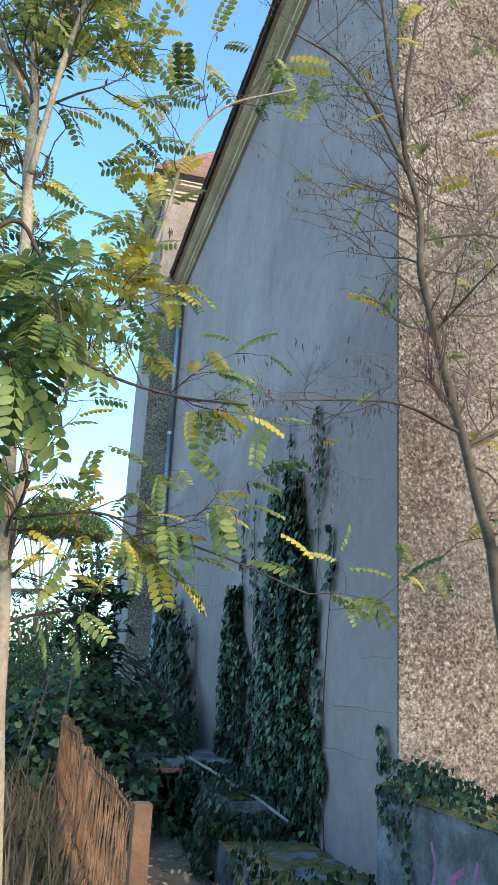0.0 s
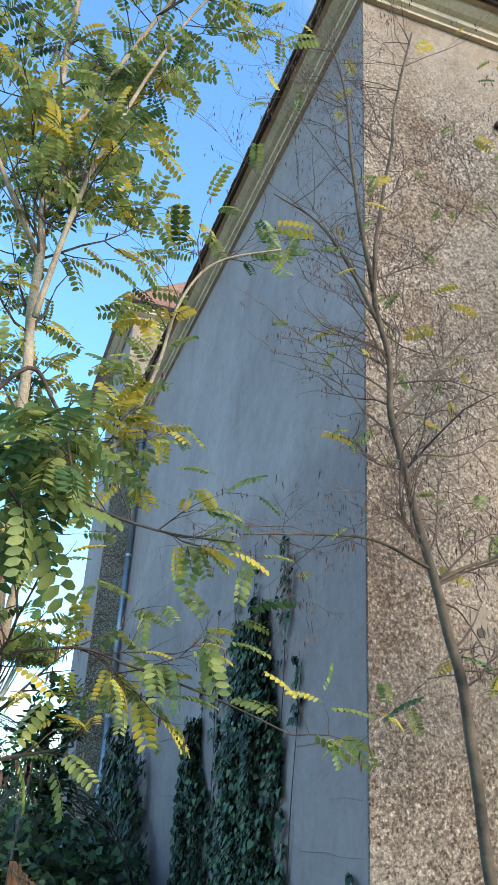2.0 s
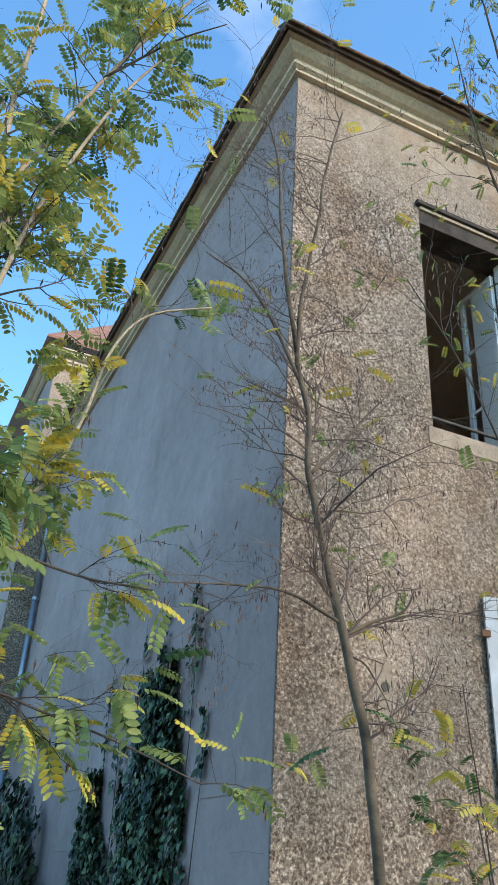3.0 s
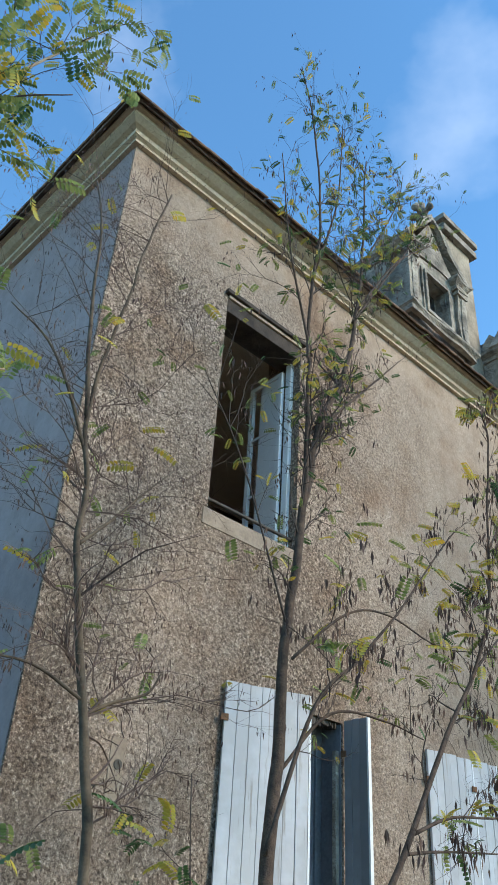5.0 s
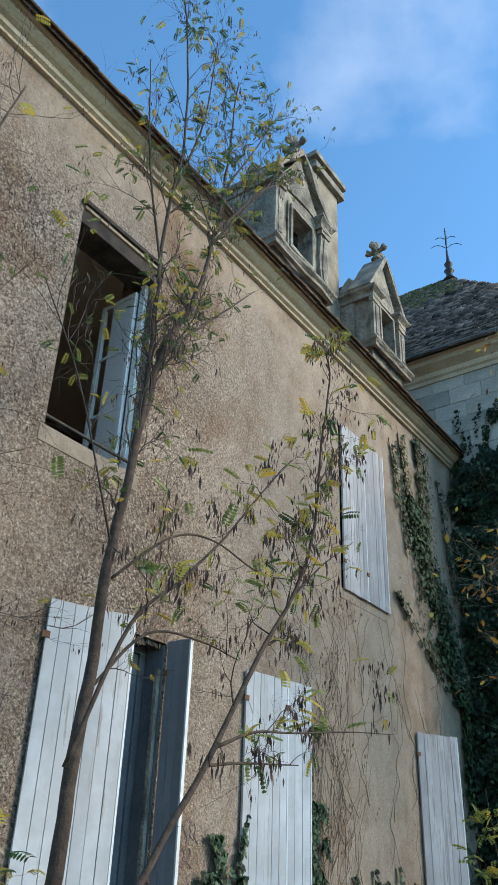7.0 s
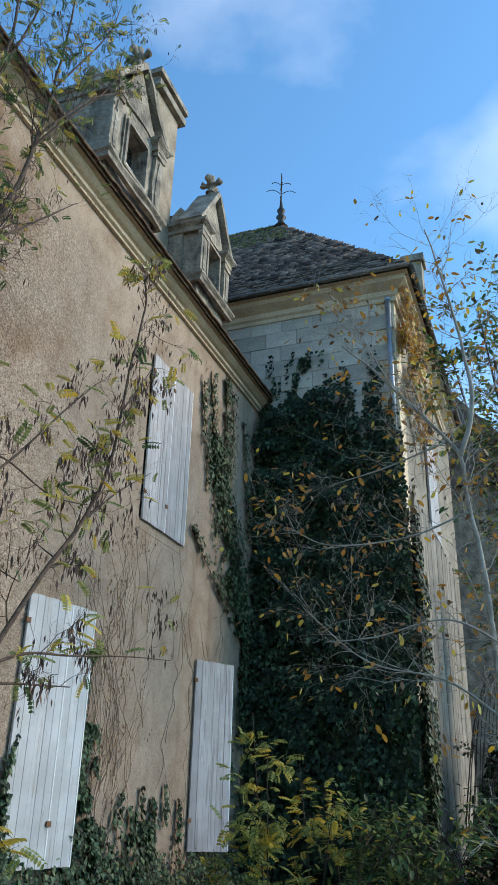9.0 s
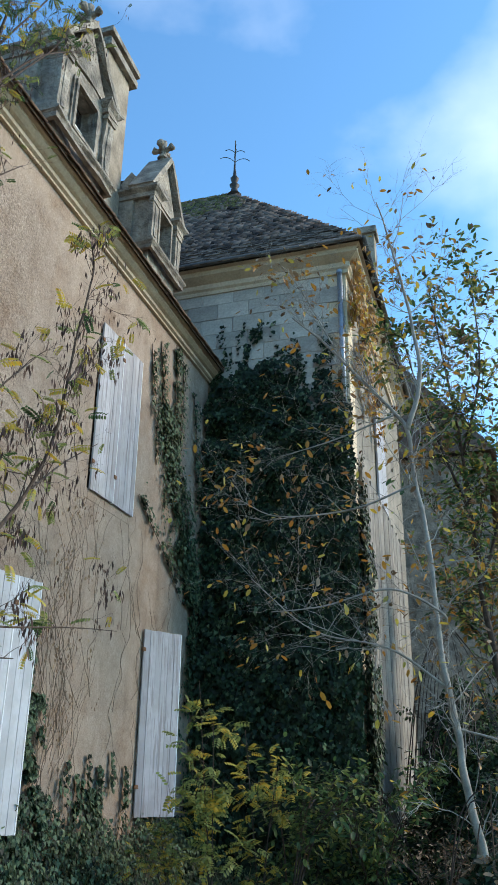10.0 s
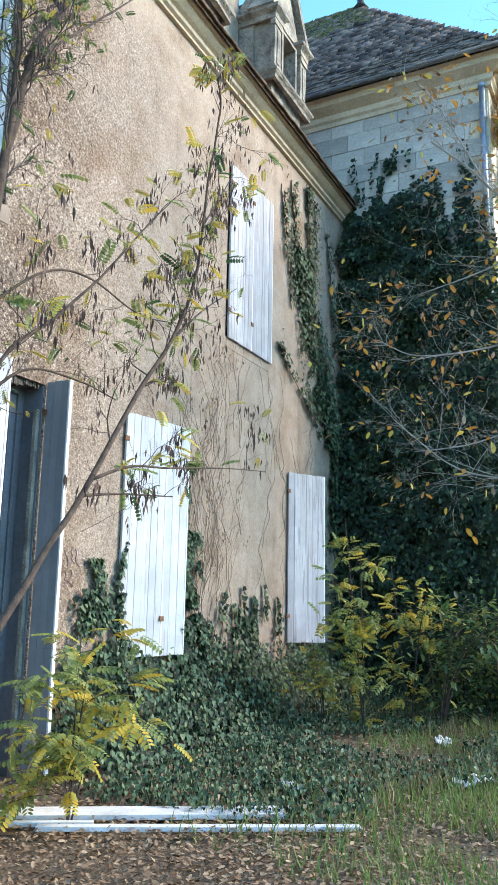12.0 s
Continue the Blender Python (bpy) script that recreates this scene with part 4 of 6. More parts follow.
    tube(bm, [(cx, y + 0.1, apex - 0.12), (cx, y + 0.1, apex + h * 0.35), (cx, y + 0.1, fin - 0.05)], [0.09, 0.06, 0.07], 8)
    tube(bm, [(cx, y + 0.1, apex + h * 0.30), (cx, y + 0.1, apex + h * 0.36)], [0.10, 0.10], 8)
    for ax, ay, az in ((1, 0, 0), (-1, 0, 0), (0, 1, 0), (0, -1, 0), (0, 0, 1)):
        c = Vector((cx, y + 0.1, fin - h * 0.38))
        d = Vector((ax, ay, az))
        q = [c + d * 0.03, c + d * 0.11 + Vector((0, 0, 0.02)), c + d * 0.16 + Vector((0, 0, 0.01 if az else 0.05)), c + d * 0.21]
        tube(bm, q, [0.06, 0.045, 0.075, 0.03], 7)
    part("finial", bm, GREY_STONE, th, "lichen-stained carved stone flower", smooth=True)
    for ob in th.children:
        if not ob.name.startswith(("pane", "cross_bar", "dormer_roof", "moulding")):
            erode(ob, wear)
    return th


dormer("weathered grey stone dormer with a steep gable and carved finial", 10.24, 1.10, 9.22, 10.32, 11.30, 11.92, 9.98, 10.44, 9.42, 10.16, 0.014)
dormer("larger weathered stone dormer beside the chimney, its carving crumbling", 7.42, 1.36, 9.12, 10.45, 11.38, 11.95, 7.16, 7.70, 9.38, 10.12, 0.045)
chim = empty("chimney", "tall weathered stone chimney with a broken cap behind the dormer", "chimney")
part("shaft", boxes((8.80, 9.62, 5.15, 5.95, 8.8, 12.75), bevel=0.02), simple("stained_stone", (0.17, 0.14, 0.10), (0.42, 0.35, 0.26), 2.5, 0.9, 0, 20, 0.5, 0.03), chim)
part("cap", boxes((8.70, 9.74, 5.05, 6.05, 12.75, 12.9), (8.76, 9.68, 5.11, 5.99, 12.9, 13.02), (8.68, 9.78, 5.03, 6.07, 13.02, 13.14), bevel=0.02), GREY_STONE, chim)

# weather finial on the pavilion roof
fin = empty("roof_finial", "zinc roof finial with a thin branched iron rod", "finial")
bm = bmesh.new()
AX, AY, AZ = 15.2, 5.05, 14.72
zs = [(0, 0.18), (0.10, 0.10), (0.22, 0.07), (0.30, 0.13), (0.38, 0.06), (0.52, 0.11), (0.60, 0.05), (0.80, 0.03)]
tube(bm, [(AX, AY, AZ + z) for z, _ in zs], [r for _, r in zs], 10)
part("base", bm, IRON, fin, smooth=True)
bm = bmesh.new()
tube(bm, [(AX, AY, AZ + 0.75), (AX, AY, AZ + 1.75)], [0.02, 0.012], 5)
part("rod", bm, IRON, fin)
for k in range(4):
    a = k * math.pi / 2 + 0.4
    for z, l in ((1.05, 0.38), (1.35, 0.25)):
        bm = bmesh.new()
        tube(bm, smooth_path([(AX + math.cos(a) * l * s, AY + math.sin(a) * l * s, AZ + z + 0.35 * l * math.sin(s * 2.6)) for s in (0, 0.35, 0.7, 1.0)], 3), [0.010] * 10, 4)
        part("spray", bm, IRON, fin)

# gutters
GUTTER = simple("dull_old_zinc", (0.07, 0.07, 0.07), (0.14, 0.13, 0.12), 4.0, 0.75, 0.2, 30, 0.2, 0.004)
for lab, pts in (("zinc gutter along the pavilion's roof edge", [(XP - 0.44, YF + 4, PAV_EAVE - 0.02), (XP - 0.44, PAV_Y - 0.4, PAV_EAVE - 0.02)]), ("zinc gutter on the pavilion's sunny side", [(XP - 0.4, PAV_Y - 0.44, PAV_EAVE - 0.02), (PX1, PAV_Y - 0.44, PAV_EAVE - 0.02)])):
    bm = bmesh.new()
    tube(bm, pts, [0.045, 0.045], 10)
    tagged(obj("gutter", bm, GUTTER, smooth=True), lab, "gutter")

# ---- pavilion's sunny face: shutters and a far lower wing ----
shut_p = empty("shutter", "white-painted shutters of the pavilion's upper window", "shutter", "shutters of the pavilion")
for i in range(2):
    part("leaf", boxes((15.6 + 0.66 * i, 16.24 + 0.66 * i, PAV_Y - 0.06, PAV_Y - 0.02, 6.6, 8.8)), PAINTED_WORN, shut_p)
shut_q = empty("shutter", "tall weathered grey plank shutters with peeling paint", "shutter", "shutters of the pavilion")
WOOD = simple("bare_grey_wood", (0.13, 0.115, 0.095), (0.26, 0.23, 0.19), 4.0, 0.85, 0, 50, 0.4, 0.006, 0.15)
for i in range(22):
    d = 0.004 * math.sin(i * 2.3)
    part("plank", boxes((13.3 + 0.25 * i, 13.545 + 0.25 * i, PAV_Y - 0.08 + d, PAV_Y - 0.03 + d, -0.05, 6.5 + 0.06 * math.sin(i * 3.7))), WOOD, shut_q)
stack = empty("chimney", "slender stone stack above the pavilion's sunny eaves", "chimney")
part("shaft", boxes((16.85, 17.25, PAV_Y - 0.1, PAV_Y + 0.35, 10.6, 14.1), bevel=0.02), bpy.data.materials["stained_stone"], stack)
part("cap", boxes((16.78, 17.32, PAV_Y - 0.17, PAV_Y + 0.42, 14.1, 14.3), bevel=0.03), GREY_STONE, stack)
far_wing = empty("far_wing", "stone wing beyond the pavilion with a brown roof", "building")
part("wall", boxes((22.0, 40, -0.3, 8, -0.3, 9.8)), GREY_STONE, far_wing)
bm = bmesh.new()
a = [bm.verts.new(p) for p in ((21.7, -0.6, 9.8), (40, -0.6, 9.8), (40, 3.6, 15.6), (23.5, 3.6, 15.6), (21.7, 8, 9.8), (40, 8, 9.8))]
for f in ((0, 1, 2, 3), (3, 2, 5, 4), (0, 3, 4), (1, 5, 2)):
    bm.faces.new([a[i] for i in f])
part("roof", bm, TILE, far_wing)

# ---- pit, parapet and fence beside the end wall ----
MOSSY = simple("mossy_concrete", (0.025, 0.028, 0.026), (0.26, 0.26, 0.27), 3.4, 0.95, 0, 30, 0.8, 0.03)
MOSS = simple("moss", (0.045, 0.05, 0.012), (0.20, 0.175, 0.045), 9.0, 1.0, 0, 60, 0.9, 0.03)
par = empty("parapet", "low concrete parapet with a mossy top and faded graffiti", "parapet")
bm = boxes((2.06, 2.32, 2.5, 4.62, -0.3, 0.80), bevel=0.02)
part("wall", bm, MOSSY, par)
bm = bmesh.new()
rng = random.Random(3)
cells = {}
for i in range(7):
    for j in range(60):
        x, y = 2.04 + 0.29 * i / 6, 2.5 + 2.12 * j / 59
        cells[i, j] = bm.verts.new((x, y, 0.803 + (0 if i in (0, 6) or j in (0, 59) else 0.03 + 0.03 * noise.noise((x * 9, y * 9, 0)))))
for i in range(6):
    for j in range(59):
        bm.faces.new((cells[i, j], cells[i + 1, j], cells[i + 1, j + 1], cells[i, j + 1]))
part("moss_top", bm, MOSS, par, "cushion of yellow-green moss", smooth=True)
PINK = simple("pink_spray_paint", (0.30, 0.12, 0.20), (0.48, 0.14, 0.26), 10)
for i in range(5):
    bm = bmesh.new()
    y = 3.1 + 0.22 * i
    tube(bm, smooth_path([(0, y + rng.uniform(-0.09, 0.09), 0.34 + 0.07 * k + rng.uniform(-0.04, 0.04)) for k in range(5)], 3), [0.014] * 13, 6)
    for v in bm.verts:
        v.co.x = 2.0585 + v.co.x * 0.1
    part("paint_stroke", bm, PINK, par)
led = empty("ledge", "mossy stepped ledge at the foot of the end wall", "ledge")
part("step", boxes((1.55, 2.208, 4.63, 6.6, -0.3, 0.24), bevel=0.02), MOSSY, led)
part("step", boxes((1.75, 2.208, 6.61, 9.0, -0.3, 0.42), bevel=0.02), MOSSY, led)
for x0, x1, y0, y1, zt in ((1.55, 2.2, 4.64, 6.58, 0.245), (1.76, 2.2, 6.63, 7.9, 0.425)):
    bm = bmesh.new()
    ni, nj = 14, int((y1 - y0) * 22)
    cells = {}
    for i in range(ni + 1):
        for j in range(nj + 1):
            x, y = x0 + (x1 - x0) * i / ni, y0 + (y1 - y0) * j / nj
            cells[i, j] = bm.verts.new((x, y, zt + 0.03 * noise.noise((x * 5, y * 5, 3)) + 0.02 * noise.noise((x * 17, y * 17, 1))))
    for i in range(ni):
        for j in range(nj):
            bm.faces.new((cells[i, j], cells[i + 1, j], cells[i + 1, j + 1], cells[i, j + 1]))
    part("moss_top", bm, MOSS, led, "patchy yellow-green moss", smooth=True)
cel = empty("cellar_door", "dark cellar entrance with a concrete hood", "cellar entrance")
part("hood", boxes((1.25, 2.15, 8.0, 9.0, 0.42, 0.56), bevel=0.02), MOSSY, cel)
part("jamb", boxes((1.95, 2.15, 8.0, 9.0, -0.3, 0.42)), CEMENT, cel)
part("jamb", boxes((1.25, 1.40, 8.0, 9.0, -0.3, 0.42)), MOSSY, cel)
part("door", boxes((1.41, 1.94, 8.7, 8.74, -0.3, 0.42)), DARK, cel)
part("red_sheet", boxes((1.28, 1.62, 7.86, 7.98, 0.46, 0.50)), simple("red_metal", (0.30, 0.07, 0.05), (0.38, 0.12, 0.09), 6), cel, "rusty red metal sheet")
bm = bmesh.new()
tube(bm, [(1.62, 7.6, 0.62), (2.0, 6.6, 0.42), (2.1, 6.2, 0.34)], [0.012, 0.012, 0.012], 8)
tagged(obj("loose_pole", bm, PALE_BARK), "pale wooden pole leaning on the ledge", "pole")

fence = empty("fence", "leaning rusty iron mesh fence with corroded posts", "fence")
FX = 0.47
for y, h in ((2.62, 1.02), (4.6, 0.97), (6.8, 0.98)):
    bm = boxes((FX - 0.025, FX + 0.025, y - 0.03, y + 0.03, -0.2, h), bevel=0.006)
    part("post", bm, RUST, fence)
bm = bmesh.new()
rng = random.Random(9)
for k in range(100):
    y = 2.66 + 4.1 * k / 99
    top = 0.98 + 0.06 * noise.noise((y * 2, 1, 0))
    pts = [(FX + rng.uniform(-0.01, 0.01), y + (0.018 if j % 2 else -0.018), top * j / 10) for j in range(11)]
    tube(bm, pts, [0.0042] * 11, 3)
tagged(part("mesh_wire", bm, RUST, fence), kind="stuff")
for z in (0.12, 0.55, 0.95):
    bm = bmesh.new()
    tube(bm, [(FX, 2.6 + 4.2 * k / 12, z + 0.02 * math.sin(k)) for k in range(13)], [0.007] * 13, 4)
    part("rail_wire", bm, RUST, fence)

# ---- boards and scraps on the ground ----
def board(label, x0, y0, x1, y1, w, z, h=0.035, mat=None):
    L = math.hypot(x1 - x0, y1 - y0)
    th = obj("board", boxes((0, L, -w / 2, w / 2, 0, h), bevel=0.004), mat or PEEL)
    th.matrix_local = pose(x0, y0, z, 0, 0, math.degrees(math.atan2(y1 - y0, x1 - x0)))
    return tagged(th, label, "board", "old boards on the ground")


PEEL = simple("peeling_white_paint", (0.50, 0.49, 0.47), (0.78, 0.78, 0.77), 4.0, 0.7, 0, 45, 0.4, 0.004)
board("long white-painted board with peeling paint lying on dead leaves", 4.00, 4.24, 5.30, 2.22, 0.22, 0.03)
board("narrow white-painted strip of wood lying on dead leaves", 4.15, 3.42, 5.18, 1.70, 0.07, 0.03, 0.03)
board("short white strip of painted wood", 4.05, 3.75, 4.40, 3.18, 0.05, 0.03, 0.03)
RAG = simple("dirty_white_cloth", (0.5, 0.5, 0.5), (0.75, 0.75, 0.74), 6.0, 0.9)
for k, (x, y, s) in enumerate(((6.85, 1.35, 0.15), (8.6, 2.0, 0.13), (5.9, 2.5, 0.08), (7.4, 2.75, 0.07))):
    bm = bmesh.new()
    bmesh.ops.create_grid(bm, x_segments=14, y_segments=10, size=1)
    for v in bm.verts:
        v.co = Vector((v.co.x * s * 1.5, v.co.y * s * 0.6, 0.05 + 0.07 * noise.noise(Vector((v.co.x * 3 + k, v.co.y * 3, k)))))
    r = obj("rag", bm, RAG, smooth=True)
    r.matrix_local = pose(x, y, 0.02, 0, 0, 40 * k - 25)
    tagged(r, "crumpled dirty white scrap lying in the grass", "scrap", "scraps on the ground")

# ---- trees ----
GY = ((LEAF_GREEN, 0.68), (LEAF_YELLOW, 0.22), (LEAF_DARK, 0.10))
tree("locust_tree", "young locust tree with green and yellowing feathery leaves", [
    ([(0.16, 2.95, -0.1), (0.11, 2.87, 0.7), (0.06, 2.87, 1.16), (0.0, 2.87, 1.84), (-0.05, 2.87, 2.6), (-0.10, 2.87, 3.3), (-0.14, 2.86, 3.8), (-0.16, 2.8, 5.2)], 0.034, 0.011),
    ([(0.02, 2.90, 1.70), (0.05, 2.97, 2.13), (0.16, 2.97, 2.36), (0.28, 3.0, 2.62)], 0.018, 0.008),
    ([(-0.07, 2.80, 3.0), (-0.01, 2.74, 3.43), (0.08, 2.74, 3.89), (0.29, 2.71, 4.55), (0.49, 2.68, 4.99)], 0.013, 0.005),
    ([(0.0, 2.87, 2.45), (0.13, 2.87, 2.57), (0.30, 2.87, 2.59), (0.41, 2.86, 2.93), (0.47, 2.85, 3.25), (0.60, 2.83, 3.47), (0.86, 2.76, 3.57)], 0.011, 0.004),
    ([(0.0, 2.87, 1.80), (0.26, 2.87, 1.85), (0.43, 2.85, 1.81), (0.71, 2.80, 1.73), (0.96, 2.73, 1.63)], 0.006, 0.003),
    ([(-0.03, 2.87, 2.50), (0.21, 2.87, 2.35), (0.48, 2.85, 2.28), (0.75, 2.79, 2.26)], 0.008, 0.003),
    ([(-0.10, 2.87, 3.3), (-0.5, 2.6, 3.9), (-0.7, 2.4, 4.5)], 0.012, 0.005),
    ([(-0.14, 2.86, 3.8), (0.25, 2.75, 4.8), (0.60, 2.6, 5.5), (0.85, 2.5, 6.0)], 0.012, 0.004),
    ([(0.20, 2.76, 4.7), (0.50, 2.65, 5.05), (0.72, 2.55, 5.2)], 0.007, 0.003),
    ([(-0.12, 2.87, 3.6), (0.05, 3.1, 4.2), (0.15, 3.3, 5.0)], 0.012, 0.005),
], 11, twigs=6.5, twig_len=0.5, leaf_mats=GY, leaf_size=0.155, leaf_rate=0.35, pods=0.16, pod_len=0.045, sub=1, bark=SUNLIT_BARK, leaf_from=0.35, wide=(1, 0.5, 1))

tree("locust_sucker", "arching locust sucker with large green leaflets", [
    ([(-0.60, 1.9, -0.1), (-0.47, 2.0, 1.0), (-0.30, 2.1, 1.9), (-0.08, 2.15, 2.42), (0.03, 2.17, 2.36), (0.09, 2.17, 2.22), (0.12, 2.17, 2.08)], 0.010, 0.003),
    ([(-0.30, 2.1, 1.9), (-0.12, 2.15, 2.12), (0.0, 2.17, 2.05), (0.06, 2.17, 1.92)], 0.007, 0.003),
], 15, twigs=3.0, twig_len=0.12, leaf_mats=((LEAF_GREEN, 0.6), (LEAF_DARK, 0.4)), leaf_size=0.21, leaf_rate=0.26, sub=1, leaf_from=0.75, droop=0.5)

tree("bare_sapling", "nearly bare winding sapling with fine twigs and dry pods", [
    ([(2.48, 3.72, -0.1), (2.40, 3.7, 0.6), (2.33, 3.7, 1.24), (2.24, 3.7, 2.0), (2.12, 3.7, 2.5), (2.0, 3.7, 2.96), (1.89, 3.7, 3.42), (1.88, 3.7, 3.83), (1.78, 3.7, 4.23), (1.84, 3.7, 4.81), (1.98, 3.7, 5.84), (2.13, 3.7, 6.64)], 0.035, 0.007),
    ([(1.78, 3.7, 4.23), (1.65, 3.7, 5.12), (1.60, 3.7, 5.77), (1.47, 3.7, 6.22)], 0.016, 0.005),
    ([(1.84, 3.7, 3.98), (1.48, 3.7, 4.58), (1.13, 3.7, 4.76)], 0.013, 0.004),
    ([(2.08, 3.7, 2.59), (1.77, 3.7, 2.69), (1.45, 3.7, 2.67), (1.06, 3.7, 2.61)], 0.010, 0.003),
    ([(2.12, 3.7, 2.52), (2.29, 3.7, 2.62), (2.51, 3.7, 2.72), (2.60, 3.7, 2.87)], 0.013, 0.005),
    ([(1.90, 3.7, 3.42), (2.07, 3.7, 3.63), (2.27, 3.7, 3.90), (2.49, 3.7, 4.18)], 0.013, 0.004),
], 21, twigs=8.5, twig_len=0.75, leaf_mats=((LEAF_YELLOW, 0.5), (LEAF_GREEN, 0.5)), leaf_size=0.16, leaf_rate=0.006, pods=0.24, pod_len=0.04, sub=2, leaf_from=0.25, wide=(1.4, 0.5, 0.6), out_up=-0.05, bark=GREEN_BARK, twig_mat=TAN_TWIG)

tree("locust_tree", "tall thin locust with small leaves only near its top", [
    ([(3.10, 3.32, -0.1), (3.09, 3.3, 1.0), (3.11, 3.3, 1.84), (3.16, 3.3, 2.54), (3.24, 3.3, 3.42), (3.46, 3.3, 4.81), (3.76, 3.3, 5.5), (3.96, 3.3, 6.39), (4.08, 3.3, 7.36), (4.17, 3.3, 8.65)], 0.050, 0.006),
    ([(3.30, 3.3, 3.9), (3.34, 3.3, 4.3), (3.35, 3.3, 4.88), (3.35, 3.3, 5.95), (3.47, 3.3, 7.14), (3.35, 3.3, 8.5), (3.15, 3.3, 9.2)], 0.024, 0.005),
    ([(3.54, 3.3, 4.93), (4.16, 3.3, 5.68), (4.59, 3.3, 6.20)], 0.013, 0.004),
    ([(3.90, 3.3, 6.2), (4.35, 3.3, 7.0), (4.85, 3.3, 7.9), (5.0, 3.3, 8.6)], 0.014, 0.004),
    ([(3.38, 3.3, 5.5), (3.10, 3.3, 6.5), (2.95, 3.3, 7.6)], 0.012, 0.004),
    ([(3.42, 3.3, 6.5), (3.70, 3.3, 7.6), (3.80, 3.3, 8.9)], 0.012, 0.004),
    ([(3.96, 3.3, 6.39), (4.55, 3.25, 7.4), (5.25, 3.2, 8.2)], 0.012, 0.004),
    ([(4.05, 3.3, 7.0), (4.75, 3.35, 8.5), (5.0, 3.4, 9.3)], 0.010, 0.003),
    ([(3.22, 3.3, 3.2), (2.75, 3.3, 4.2), (2.35, 3.3, 4.75)], 0.008, 0.003),
    ([(3.15, 3.3, 2.35), (3.5, 3.2, 2.75), (3.95, 3.15, 2.8), (4.3, 3.1, 2.75)], 0.012, 0.004),
], 31, twigs=4.4, twig_len=0.6, leaf_mats=((LEAF_GREEN, 0.40), (LEAF_YELLOW, 0.25), (LEAF_DARK, 0.35)), leaf_size=0.09, leaf_rate=0.055, pods=0.11, pod_len=0.06, sub=2, leaf_from=0.45, wide=(1, 0.5, 1), out_up=0.35)

tree("locust_tree", "leaning locust sapling with yellow leaves and brown seed pods", [
    ([(2.30, 2.8, -0.1), (2.75, 2.8, 0.75), (3.07, 2.8, 1.29), (3.40, 2.8, 1.72), (3.65, 2.8, 2.03), (4.10, 2.8, 2.70), (4.47, 2.8, 3.17), (4.77, 2.8, 3.73), (4.89, 2.8, 4.46), (5.07, 2.8, 5.30), (5.01, 2.8, 5.61)], 0.024, 0.006),
    ([(3.72, 2.8, 2.11), (4.08, 2.8, 2.24), (4.53, 2.8, 2.30), (5.31, 2.8, 2.42), (6.0, 2.8, 2.50)], 0.011, 0.003),
    ([(3.62, 2.8, 2.0), (3.95, 2.78, 2.05), (4.5, 2.75, 2.10)], 0.011, 0.004),
    ([(2.75, 2.95, 1.9), (3.03, 2.9, 2.64), (3.43, 2.9, 3.02), (3.87, 2.9, 3.48), (4.28, 2.9, 3.97), (4.62, 2.9, 4.35)], 0.013, 0.004),
    ([(2.95, 3.0, 2.9), (3.31, 2.9, 3.25), (3.71, 2.9, 3.36), (4.26, 2.9, 3.31), (4.83, 2.9, 3.43)], 0.010, 0.003),
    ([(4.5, 2.8, 3.2), (5.0, 2.85, 3.6), (5.6, 2.9, 4.0)], 0.009, 0.003),
    ([(4.85, 2.8, 4.2), (5.25, 2.85, 4.7), (5.5, 2.9, 5.0)], 0.008, 0.003),
], 41, twigs=3.4, twig_len=0.5, leaf_mats=((LEAF_GREEN, 0.42), (LEAF_YELLOW, 0.5), (LEAF_DARK, 0.08)), leaf_size=0.15, leaf_rate=0.032, pods=0.24, pod_len=0.075, sub=2, leaf_from=0.35, wide=(1, 0.6, 1))

tree("autumn_tree", "pale-barked bending tree with few orange leaves before the pavilion", [
    ([(9.15, 0.05, -0.1), (9.10, 0.20, 0.7), (9.08, 0.31, 1.4), (9.07, 0.37, 2.0), (9.07, 0.46, 2.84), (9.06, 0.51, 3.87), (9.06, 0.61, 4.77), (9.05, 0.64, 5.29), (9.04, 0.78, 5.52), (9.0, 1.1, 5.93), (8.91, 1.64, 6.60), (8.83, 1.99, 6.95)], 0.048, 0.012),
    ([(9.05, 0.64, 5.29), (9.07, 0.45, 5.95), (9.07, 0.49, 6.75), (9.05, 0.66, 7.79), (9.03, 0.84, 8.72)], 0.035, 0.008),
    ([(9.07, 0.40, 2.9), (8.87, 0.40, 3.05), (8.82, 0.93, 3.32), (8.69, 1.67, 3.14), (8.56, 2.22, 3.08)], 0.018, 0.005),
    ([(9.07, 0.42, 2.3), (8.9, 1.0, 2.7), (8.8, 1.8, 2.9), (8.7, 2.5, 3.5)], 0.016, 0.004),
    ([(9.04, 0.8, 5.5), (8.9, 1.5, 5.2), (8.8, 2.2, 5.0)], 0.014, 0.004),
    ([(9.06, 0.6, 4.6), (8.9, 1.3, 4.3), (8.8, 2.2, 4.25), (8.75, 2.7, 4.5)], 0.014, 0.004),
    ([(8.95, 1.4, 6.3), (8.9, 1.9, 7.4), (8.9, 2.2, 7.9)], 0.012, 0.004),
    ([(9.07, 0.40, 1.9), (9.1, -0.2, 1.7), (9.1, -0.6, 1.2)], 0.014, 0.004),
], 51, twigs=8.5, twig_len=1.0, leaf_mats=((LEAF_ORANGE, 0.6), (LEAF_BROWN, 0.2), (LEAF_YELLOW, 0.2)), leaf_size=0.105, leaf_rate=0.042, sub=2, bark=PALE_BARK, twig_mat=PALE_BARK, shape=OVAL, leaf_from=0.1, droop=0.6)

